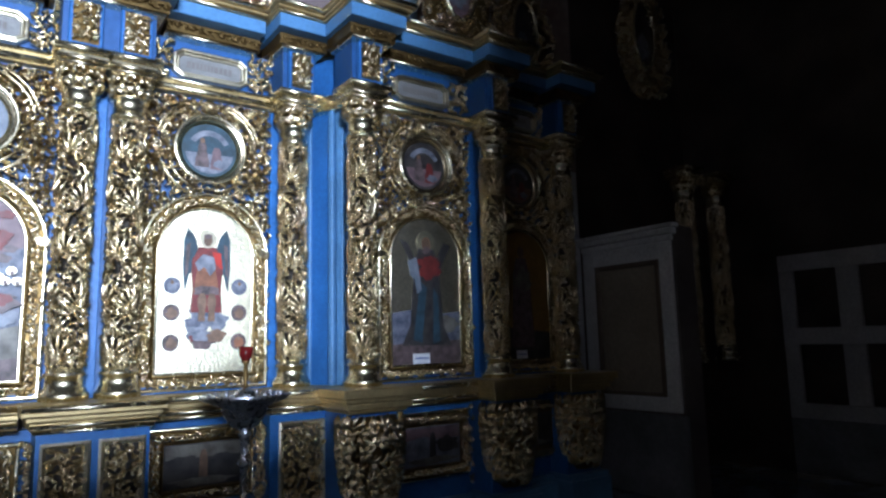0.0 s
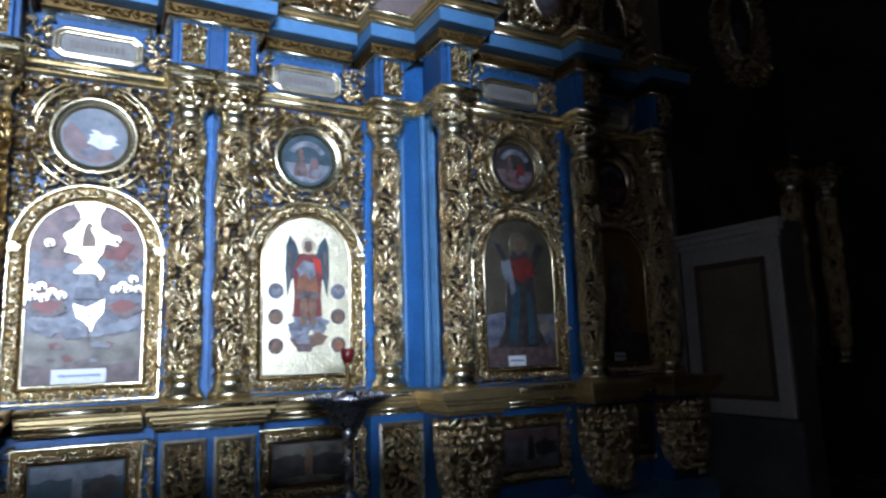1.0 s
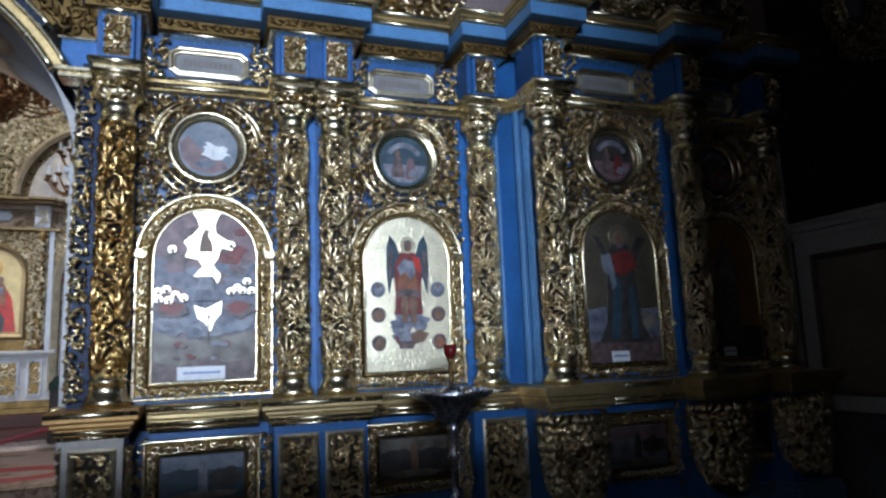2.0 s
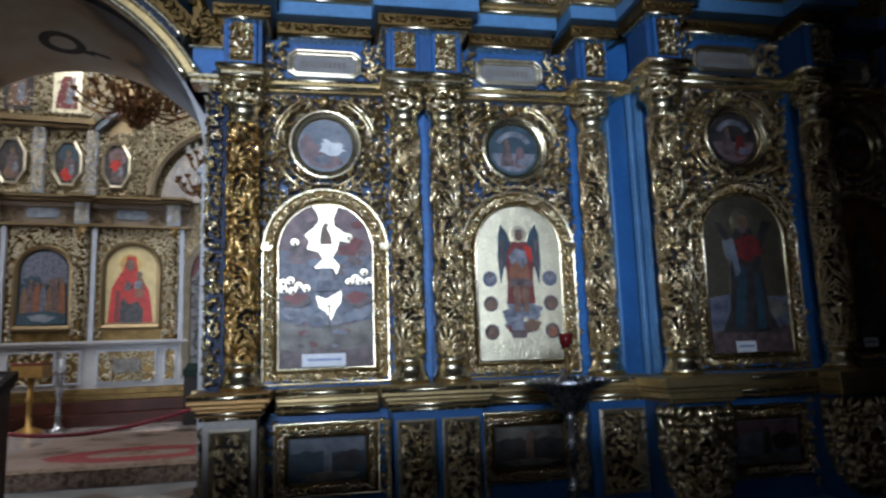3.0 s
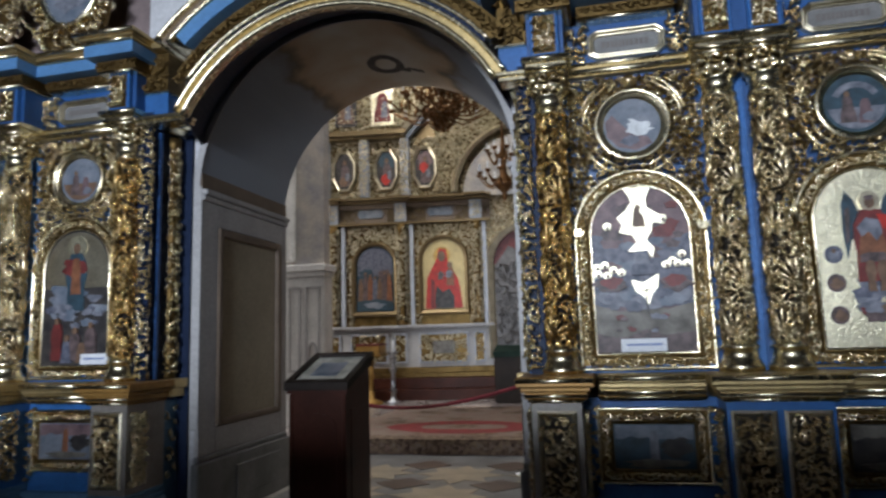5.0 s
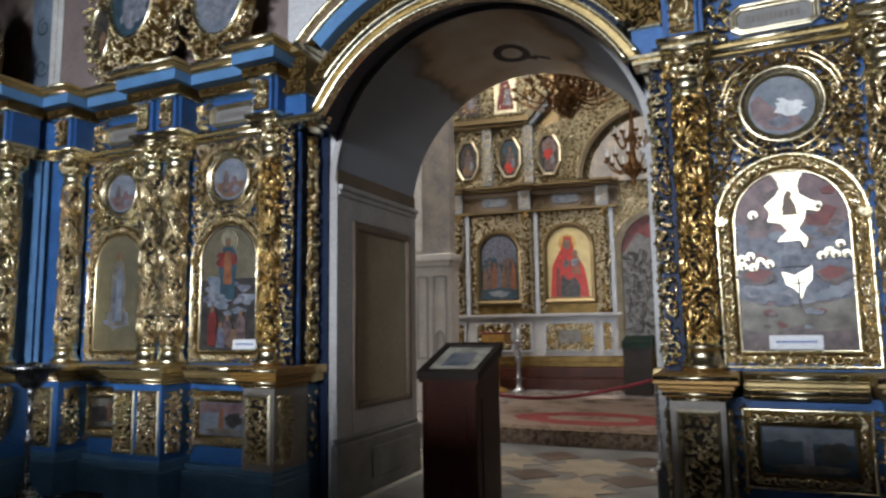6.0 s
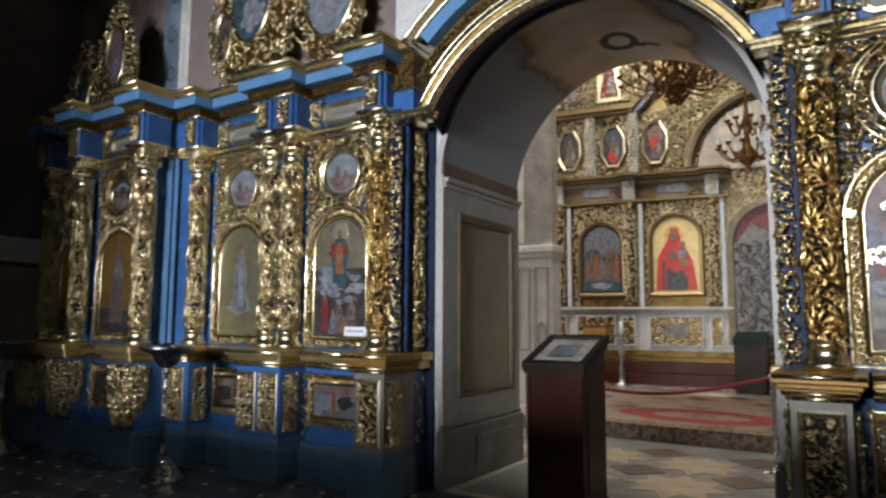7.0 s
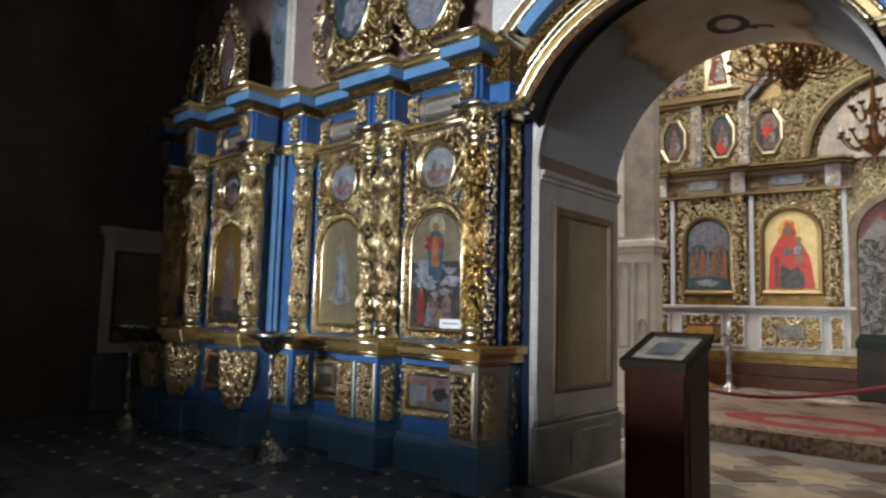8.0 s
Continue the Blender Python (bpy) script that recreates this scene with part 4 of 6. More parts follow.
for s in (-1, 1):
    part("cornice_return", boxes((XC + s * 1.36, XC + s * 1.56, 4.52, 4.75, 3.515, 3.84)), GOLD_DARK, arch)
    part("return_carving", carved_rect(rng, XC + s * 1.46 - 0.10, XC + s * 1.46 + 0.10, 3.53, 3.83, 4.52, 0.06, 0.014, 0.03), GOLD_DARK, arch)
    part("return_bead", boxes((XC + s * 1.34, XC + s * 1.56, 4.49, 4.75, 3.495, 3.515), bevel=0.004), GOLD_SMOOTH, arch)
    part("return_moulding", boxes((XC + s * 1.36, XC + s * 1.45, 4.42, 4.75, 3.845, 3.92), bevel=0.006), LEDGE_GOLD, arch)
reveal = bmesh.new()
rows_ = []
for i in range(65):
    f0, b0 = math.asin((3.20 - 2.544) / 1.39), math.asin((3.16 - AZ) / (AR + 0.04))
    af, ab = f0 + (math.pi - 2 * f0) * (1 - i / 64), b0 + (math.pi - 2 * b0) * (1 - i / 64)
    xf, zf, xb, zb = XC + 0.12 + 1.39 * math.cos(af), 2.544 + 1.39 * math.sin(af), XA + (AR + 0.04) * math.cos(ab), AZ + (AR + 0.04) * math.sin(ab)
    rows_.append([reveal.verts.new(p) for p in ((xf, 4.41, zf), (xb, YW - 0.014, zb), (xb, YW - 0.014, zb + 0.05), (xf, 4.41, zf + 0.05))])
for p, q in zip(rows_, rows_[1:]):
    for k in range(4):
        reveal.faces.new((p[k], p[(k + 1) % 4], q[(k + 1) % 4], q[k]))
bmesh.ops.recalc_face_normals(reveal, faces=reveal.faces)
# the reveal's lack of light is painted with the navy colour
part("reveal", reveal, NAVY, arch, "navy reveal, darkened as unlit")
for s in (-1, 1):
    part("spring_block", boxes((XC + 0.12 + s * 1.25, XC + s * 1.56, 4.40, 4.56, 3.205, 3.235), (XC + 0.12 + s * 1.235, XC + s * 1.56, 4.37, 4.56, 3.235, 3.265), bevel=0.005), GOLD_SMOOTH, arch)
    part("spandrel", boxes((XC + s * 1.36, XC + s * 1.58, 4.53, 4.75, 3.275, 3.495)), BLUE, arch)


# ---- wall paint above the screen ----
for sx in (-1, 1):
    setting("upper_wall_paint", boxes((XC + sx * 1.86, XC + sx * 7.7, YW - 0.008, YW, 3.3, 7.0)), PLASTER_MAUVE, "mauve painted upper wall", "wall")
    setting("window_trim", boxes((XC + sx * 5.06, XC + sx * 5.14, YW - 0.04, YW - 0.008, 3.6, 7.0), (XC + sx * 5.14, XC + sx * 5.22, YW - 0.06, YW - 0.008, 3.6, 7.0), bevel=0.01), TRIM_WHITE, "white painted vertical moulding", "trim")
    setting("fresco_border", boxes((XC + sx * 5.22, XC + sx * 5.62, YW - 0.014, YW - 0.008, 3.6, 7.0)), FRESCO_BLUE, "pale blue painted border", "fresco")
    setting("fresco_panel", boxes((XC + sx * 5.62, XC + sx * 7.7, YW - 0.014, YW - 0.008, 3.6, 7.0)), FRESCO, "dark red faded fresco", "fresco")
    sc = carve([(curl(rng, XC + sx * 5.42, 4.6 + 0.5 * k, 0.13, 1.3, 1.5 * k, 1 if k % 2 else -1, 12), 0.012, 0.004) for k in range(5)], flat_place(YW - 0.0145))
    setting("border_scroll", sc, P_TEAL, "dark painted scrolls", "fresco")
setting("far_wall_paint", boxes((XC + 7.7, XR + 2.0, YW - 0.014, YW, 0, 7.0)), FRESCO_DIM, "dark frescoed wall, darkened further as unlit", "wall")
setting("upper_arch_paint", boxes((XC - 1.86, XC + 1.86, YW - 0.008, YW, 4.75, 7.0)), PLASTER_MAUVE, "mauve painted upper wall", "wall")


# ---- paintings ----
def ell(cx, cz, rx, rz, n=18):
    return ring_outline(rx, rz, cx, cz, n)


def robe(cx, z0, z1, w0, w1, n=8):
    """A plain standing form: wide foot, narrower shoulders, rounded."""
    h = z1 - z0
    right = [(cx + w0, z0), (cx + w0 * 0.9, z0 + 0.35 * h), (cx + w1 * 1.05, z0 + 0.62 * h), (cx + w1, z0 + 0.80 * h), (cx + w1 * 0.55, z1)]
    return right + [(2 * cx - x, z) for x, z in right[::-1]]


def painting(name, u, y, board, board_mat, shapes, label, group="icons"):
    """A painted board with flat shapes laid on it, each a little proud of the last."""
    t = empty(name, XC + u, y, 0)
    tagged(t, label, "painting", group)
    part("board", slab(board, 0.0, 0.018), board_mat, t)
    for i, (nm, outline, material) in enumerate(shapes):
        part(nm, slab(outline, -0.0005 * (i + 1), 0.002), material, t)
    return t


ARCHB = arch_outline(IC_HW + 0.01, IC_Z0 - 0.01, IC_ZS, 20)


def clouds(seed, n, x0, x1, z0, z1, materials, r0=0.04, r1=0.09):
    g = random.Random(seed)
    out = []
    for _ in range(n):
        r = g.uniform(r0, r1)
        x, z = g.uniform(x0 + r, x1 - r), g.uniform(z0, z1)
        pts = []
        for i in range(18):
            a = 2 * math.pi * i / 18
            q = 1 + 0.22 * math.sin(3 * a + g.uniform(0, 1)) + g.uniform(-0.08, 0.08)
            pts.append((x + r * 1.5 * q * math.cos(a) if abs(x + r * 1.5 * q * math.cos(a)) < IC_HW else math.copysign(IC_HW, x), z + r * 0.7 * q * math.sin(a)))
        out.append(("cloud", pts, g.choice(materials)))
    return out


def gilt_blob(cx, cz, rx, rz, seed, n=22):
    g = random.Random(seed)
    return [(cx + rx * (1 + g.uniform(-0.3, 0.3)) * math.cos(2 * math.pi * i / n), cz + rz * (1 + g.uniform(-0.25, 0.25)) * math.sin(2 * math.pi * i / n)) for i in range(n)]


PY = AXIS + 0.095
def puffs(seed, n, x1, z0, z1, materials, r0=0.022, r1=0.05):
    """Rounded painted cloud lumps, darker ones below lighter ones."""
    g = random.Random(seed)
    out = []
    for k in range(n):
        r = g.uniform(r0, r1)
        x, z = g.uniform(-x1 + 1.3 * r, x1 - 1.3 * r), g.uniform(z0, z1)
        material = materials[k % len(materials)]
        q = [1 + 0.14 * math.sin(5 * 2 * math.pi * i / 20 + g.uniform(0, 0.6)) for i in range(20)]
        out.append(("cloud", [(x + 1.3 * r * q[i] * math.cos(2 * math.pi * i / 20), z + 0.75 * r * q[i] * math.sin(2 * math.pi * i / 20)) for i in range(20)], material))
    return out


P_SLATE = mat("painted_slate_blue", (0.085, 0.11, 0.17), 0.5, 0.0, 0.45, 18, 60, 0.12, second=(0.17, 0.17, 0.22))
P_DUSK = mat("painted_dusk_brown", (0.085, 0.06, 0.06), 0.5, 0.0, 0.45, 18, 60, 0.12, second=(0.16, 0.11, 0.11))
glory = [("sky_band", [(-0.315, 1.62), (0.315, 1.62), (0.315, 2.10), (0.12, 2.06), (-0.1, 2.08), (-0.315, 2.12)], P_SLATE), ("land", [(-0.315, 1.42), (0.315, 1.42), (0.315, 1.64), (0.15, 1.60), (0.0, 1.63), (-0.15, 1.59), (-0.315, 1.64)], P_EARTH), ("ground", [(-0.315, 1.316), (0.315, 1.316), (0.315, 1.45), (0.12, 1.43), (0.0, 1.47), (-0.15, 1.41), (-0.315, 1.45)], P_DUSK)]
glory += puffs(3, 22, 0.31, 1.86, 2.12, (P_DUSK, P_SLATE, P_MAUVE, P_SKY), 0.03, 0.06) + puffs(4, 12, 0.27, 2.10, 2.30, (P_MAUVE, P_RED, P_DUSK), 0.03, 0.06)
glory += [("cloud", [(-0.31, 1.70), (-0.26, 1.645), (-0.16, 1.63), (-0.06, 1.60), (0.07, 1.60), (0.18, 1.63), (0.28, 1.65), (0.31, 1.71), (0.24, 1.745), (0.13, 1.73), (0.0, 1.69), (-0.12, 1.72), (-0.24, 1.75)], P_CLOUD)]
glory += puffs(6, 16, 0.30, 1.62, 1.74, (P_SLATE, P_CLOUD, P_SKY), 0.025, 0.05) + puffs(5, 10, 0.29, 1.46, 1.58, (P_RED, P_DUSK, P_CLOUD), 0.012, 0.026)
glory += [("glow", [(-0.09, 2.42), (0.085, 2.42), (0.05, 2.34), (0.055, 2.28), (0.12, 2.235), (0.17, 2.215), (0.16, 2.165), (0.09, 2.18), (0.075, 2.12), (0.04, 2.06), (0.09, 2.0), (0.07, 1.945), (0.05, 1.985), (-0.03, 1.99), (-0.08, 1.99),
                    (-0.02, 2.05), (-0.05, 2.10), (-0.13, 2.12), (-0.11, 2.17), (-0.14, 2.22), (-0.08, 2.27), (-0.045, 2.32), (-0.06, 2.37)], GOLD_PALE),
          ("form", [(-0.045, 2.15), (0.04, 2.15), (0.035, 2.21), (0.008, 2.26), (0.02, 2.29), (-0.008, 2.31), (-0.03, 2.27), (-0.04, 2.21)], P_FLESH),
          ("slab", [(-0.05, 1.90), (0.05, 1.90), (0.045, 1.99), (-0.045, 1.99)], P_CLOUD), ("slab", [(-0.07, 1.83), (0.08, 1.83), (0.07, 1.90), (-0.06, 1.90)], P_SLATE),
          ("glow", [(-0.07, 1.80), (0.0, 1.775), (0.10, 1.83), (0.095, 1.75), (0.055, 1.70), (0.03, 1.63), (0.0, 1.69), (-0.05, 1.72)], GOLD_PALE),
          ("mark", [(0.014, 1.58), (0.024, 1.58), (0.024, 1.76), (0.014, 1.76)], P_DARK), ("mark", [(-0.03, 1.715), (0.065, 1.725), (0.065, 1.735), (-0.03, 1.725)], P_DARK)]
for s in (-1, 1):
    glory.append(("cloak", gilt_blob(s * 0.21, 1.77, 0.10, 0.055, 8 + s), P_DUSK))
    glory.append(("cloak", gilt_blob(s * 0.20, 1.79, 0.065, 0.04, 18 + s), P_RED))
for x, z in ((-0.29, 1.89), (-0.24, 1.905), (-0.185, 1.87), (-0.285, 1.845), (-0.225, 1.835), (-0.135, 1.85), (0.155, 1.89), (0.195, 1.915), (0.255, 1.955), (0.285, 1.895), (0.225, 1.895), (-0.21, 2.165), (0.15, 2.20)):
    glory.append(("halo", ell(x, z, 0.026, 0.024, 14), GOLD_PALE))
    glory.append(("head", ell(x + 0.003, z - 0.010, 0.013, 0.015, 10), P_DUSK))
painting("icon_painting", 2.25, PY, ARCHB, P_MAUVE, glory, "arched icon of grey clouds with gilt glory patches")

angel = puffs(11, 12, 0.18, 1.60, 1.72, (P_SLATE, P_CLOUD), 0.04, 0.06)
for s in (-1, 1):
    angel.append(("wing", [(s * 0.05, 2.12), (s * 0.085, 2.24), (s * 0.13, 2.30), (s * 0.155, 2.22), (s * 0.16, 2.04), (s * 0.145, 1.86), (s * 0.115, 1.98), (s * 0.08, 2.02)], P_TEAL))
    angel.append(("feather", [(s * 0.11, 2.2), (s * 0.14, 2.18), (s * 0.145, 1.95), (s * 0.125, 2.0)], P_DUSK))
    for z, ma, mb in ((1.90, P_SLATE, P_CLOUD), (1.72, P_DUSK, P_FLESH), (1.52, P_DUSK, P_FLESH if s < 0 else P_ORANGE)):
        angel += [("roundel", ell(s * 0.225, z, 0.054, 0.056, 18), ma), ("form", gilt_blob(s * 0.225, z - 0.008, 0.034, 0.034, int(z * 100) + s), mb), ("dot", ell(s * 0.225, z + 0.022, 0.012, 0.014, 10), P_FLESH)]
angel += [("cloak", robe(0, 1.72, 2.17, 0.105, 0.10), P_RED), ("tunic", robe(-0.005, 1.84, 2.10, 0.085, 0.06), P_ORANGE), ("hem", robe(0, 1.84, 1.90, 0.088, 0.08), P_DUSK), ("leg", robe(-0.03, 1.66, 1.85, 0.022, 0.028), P_FLESH), ("leg", robe(0.035, 1.66, 1.85, 0.022, 0.028), P_FLESH), ("plate", [(-0.085, 2.06), (-0.03, 2.12), (0.045, 2.10), (0.055, 2.02), (0.02, 1.97), (-0.02, 2.03), (-0.06, 2.0)], P_CLOUD), ("drape", [(0.03, 2.14), (0.09, 2.13), (0.10, 2.02), (0.06, 2.05)], P_SCARLET),
          ("halo", ell(0, 2.225, 0.058, 0.062, 18), GOLD_CHAMPAGNE), ("head", ell(0, 2.215, 0.030, 0.040), P_FLESH), ("hair", gilt_blob(0, 2.245, 0.032, 0.016, 14), P_DUSK)]
angel += puffs(12, 7, 0.14, 1.49, 1.57, (P_DUSK, P_CLOUD, P_FLESH, P_RED), 0.035, 0.055)
painting("icon_painting", 3.635, PY, ARCHB, GOLD_PALE, angel, "arched icon with winged form on pale embossed gilding")

cross = [("lower_land", [(-0.31, 1.316), (0.31, 1.316), (0.31, 1.72), (0.1, 1.70), (-0.1, 1.74), (-0.31, 1.70)], P_SLATE), ("hill", gilt_blob(0.2, 1.62, 0.10, 0.06, 22), P_EARTH), ("ground", [(-0.31, 1.316), (0.31, 1.316), (0.31, 1.50), (-0.31, 1.47)], P_DUSK)]
for s in (-1, 1):
    cross.append(("beam", [(-s * 0.20 - 0.028, 1.46), (-s * 0.20 + 0.028, 1.46), (s * 0.20 + 0.035, 2.24), (s * 0.20 - 0.035, 2.26)], P_DARK))
cross += [("halo", ell(0, 2.25, 0.085, 0.095, 20), GOLD_PALE), ("robe", robe(0, 1.46, 2.20, 0.16, 0.12), P_DARK), ("cloak", gilt_blob(0.03, 2.06, 0.10, 0.10, 21), P_RED), ("fold", [(-0.13, 1.50), (-0.05, 1.48), (0.0, 1.9), (-0.06, 1.95)], P_TEAL), ("fold", [(0.05, 1.47), (0.12, 1.49), (0.10, 1.84), (0.06, 1.9)], P_TEAL), ("cloth", [(-0.08, 1.98), (0.10, 2.0), (0.11, 2.04), (-0.07, 2.03)], P_RED),
          ("sash", [(-0.17, 2.1), (-0.09, 2.13), (-0.065, 2.0), (-0.05, 1.88), (-0.09, 1.85), (-0.11, 1.96), (-0.15, 1.99)], P_SKY), ("head", ell(0, 2.24, 0.042, 0.056), P_FLESH), ("hair", ell(0, 2.19, 0.034, 0.03), P_DUSK)]
painting("icon_painting", 5.18, WING + 0.095, ARCHB, GOLD_CHAMPAGNE, cross, "arched icon with robed form and slanting cross beams")

rise = [("upper_light", arch_outline(0.30, 1.95, IC_ZS, 16), GOLD_CHAMPAGNE)] + clouds(31, 10, -0.31, 0.31, 1.65, 1.95, (P_CLOUD, P_SKY))
rise += [("halo", ell(0, 2.29, 0.10, 0.10, 20), GOLD_PALE), ("robe", robe(0, 1.76, 2.24, 0.09, 0.10), P_TEAL), ("cloak", gilt_blob(-0.02, 2.12, 0.11, 0.08, 37), P_RED), ("tunic", robe(0, 1.90, 2.20, 0.05, 0.04), P_ORANGE), ("head", ell(0, 2.28, 0.036, 0.045), P_FLESH)]
rise += puffs(38, 14, 0.30, 1.64, 1.80, (P_SKY, P_CLOUD, P_SLATE), 0.02, 0.045)
rise += [("small_form", robe(-0.16, 1.36, 1.66, 0.05, 0.05), P_RED), ("small_form", robe(0.17, 1.36, 1.62, 0.06, 0.05), P_DUSK), ("small_form", robe(0.02, 1.36, 1.58, 0.08, 0.05), P_DUSK), ("small_form", robe(-0.06, 1.34, 1.52, 0.05, 0.035), P_SLATE), ("small_form", robe(0.09, 1.34, 1.5, 0.05, 0.035), P_FLESH)]
rise += [("head", ell(x, z, 0.022, 0.028, 12), P_FLESH) for x, z in ((-0.16, 1.68), (0.17, 1.64), (0.02, 1.60), (-0.06, 1.54))]
painting("icon_painting", -2.25, PY, ARCHB, P_DARK, rise, "arched icon with red-robed form above dark clouds")
pale = [("cloud", gilt_blob(0, 1.62, 0.18, 0.09, 41), P_CLOUD), ("robe", robe(0, 1.55, 2.18, 0.11, 0.10), P_EARTH), ("fold", robe(-0.03, 1.58, 2.0, 0.04, 0.03), P_SLATE), ("tunic", robe(0.02, 1.6, 2.1, 0.045, 0.04), P_SKY), ("head", ell(0, 2.23, 0.035, 0.045), P_FLESH)]
painting("icon_painting", -3.635, PY, ARCHB, GOLD_PALE, pale, "arched icon with a dark robed form on pale gilding")
for u, y in ((-5.18, WING + 0.095), (6.255, WING + 0.195), (-6.255, WING + 0.195)):
    dim = [("ground", [(-0.31, 1.316), (0.31, 1.316), (0.31, 1.55), (-0.31, 1.6)], P_DARK), ("robe", robe(0, 1.42, 2.2, 0.13, 0.10), P_DUSK), ("cloak", gilt_blob(0.02, 2.0, 0.09, 0.12, 71), P_EARTH), ("head", ell(0, 2.25, 0.04, 0.05), P_FLESH)]
    painting("icon_painting", u, y, ARCHB, GOLD_OCHRE, dim, "arched icon with a dark robed form on dull gilding")

MED = ell(0, 2.865, 0.19, 0.19, 32)
for u, y, g0, top, low in ((2.25, PY, 51, P_SKY, P_EARTH), (3.635, PY, 52, P_TEAL, P_CLOUD), (5.18, WING + 0.095, 53, P_DARK, P_MAUVE), (6.255, WING + 0.195, 54, P_DARK, P_FLESH),
                           (-2.25, PY, 55, P_SKY, P_FLESH), (-3.635, PY, 56, P_SKY, P_MAUVE), (-5.18, WING + 0.095, 57, P_DARK, P_FLESH), (-6.255, WING + 0.195, 58, P_DARK, P_FLESH)):
    if u == 2.25:
        sh = [("crag", [(-0.18, 2.90), (-0.13, 2.95), (-0.06, 2.87), (0.0, 2.80), (0.10, 2.78), (0.13, 2.73), (0.02, 2.69), (-0.10, 2.72), (-0.17, 2.80)], P_MAUVE), ("haze", gilt_blob(0.05, 2.86, 0.09, 0.06, g0), P_WHITE), ("mist", gilt_blob(0.09, 2.93, 0.07, 0.05, g0 + 1), P_SKY), ("form", gilt_blob(-0.02, 2.76, 0.06, 0.035, g0 + 2), P_SLATE)]
    else:
        sh = [("hill", [(0.17 * math.cos(a), 2.865 + 0.17 * math.sin(a)) for a in (math.pi * (1.05 + 0.9 * i / 10) for i in range(11))], low), ("band", [(0.15 * math.cos(a), 2.86 + 0.15 * math.sin(a)) for a in (math.pi * (0.15 + 0.7 * i / 8) for i in range(9))] + [(0.11 * math.cos(a), 2.86 + 0.11 * math.sin(a)) for a in (math.pi * (0.85 - 0.7 * i / 8) for i in range(9))], P_CLOUD if u > 0 else P_SKY),
              ("form", robe(-0.05, 2.74, 2.92, 0.05, 0.03), P_DUSK), ("form", robe(0.05, 2.73, 2.89, 0.045, 0.03), P_MAUVE if u < 5 else P_RED), ("form", gilt_blob(0.07, 2.77, 0.045, 0.03, g0 + 9), P_CLOUD), ("dot", ell(-0.05, 2.93, 0.017, 0.02, 10), P_FLESH)]
    painting("medallion_painting", u, y, MED, top, sh, "round painted medallion with hazy sky and low hills", "medallions")

LOW = [(-0.25, 0.585), (0.25, 0.585), (0.25, 0.865), (-0.25, 0.865)]
for u, y, mats in ((2.25, AXIS, (P_TEAL, P_CLOUD, P_SKY)), (3.635, AXIS, (P_DARK, P_FLESH, P_EARTH)), (5.18, WING, (P_CLOUD, P_DARK, P_MAUVE)), (6.255, WING + 0.1, (P_DARK, P_FLESH, P_DARK)),
                   (-2.25, AXIS, (P_SKY, P_ORANGE, P_MAUVE)), (-3.635, AXIS, (P_DARK, P_FLESH, P_EARTH)), (-5.18, WING, (P_DARK, P_FLESH, P_DARK)), (-6.255, WING + 0.1, (P_DARK, P_FLESH, P_DARK))):
    g = int(abs(u) * 100)
    sh = [("far_sky", [(-0.24, 0.77), (0.24, 0.77), (0.24, 0.858), (-0.24, 0.858)], mats[2]), ("ridge", gilt_blob(-0.12, 0.74, 0.11, 0.05, g), mats[0]), ("ridge", gilt_blob(0.13, 0.72, 0.10, 0.06, g + 1), P_DARK), ("form", robe(0.0, 0.62, 0.82, 0.03, 0.025), mats[1]), ("foreground", gilt_blob(0, 0.62, 0.2, 0.025, g + 2), P_EARTH)]
    painting("small_painting", u, y + 0.055, LOW, mats[0], sh, "small dark landscape painting in a gold frame", "small paintings")


def card(u, y, z, w, h, tilt=0):
    t = tagged(empty("paper_card", XC + u, y, z), "small white card with a line of blue lettering", "card", "caption cards")
    t.matrix_world = pose(XC + u, y, z, -4, 0, 0)
    c = part("sheet", boxes((-w, w, -0.002, 0.002, 0, h)), PAPER, t)
    bars = bmesh.new()
    x = -w * 0.75
    while x < w * 0.7:
        box(bars, x, x + 0.012, -0.0035, -0.002, h * 0.45, h * 0.62)
        x += 0.015
    part("lettering", bars, INK, c)


card(2.23, PY - 0.035, 1.325, 0.145, 0.085)
card(5.10, WING + 0.06, 1.325, 0.075, 0.075)
card(-2.02, PY - 0.035, 1.325, 0.13, 0.085)
card(6.2, WING + 0.16, 1.325, 0.06, 0.07)


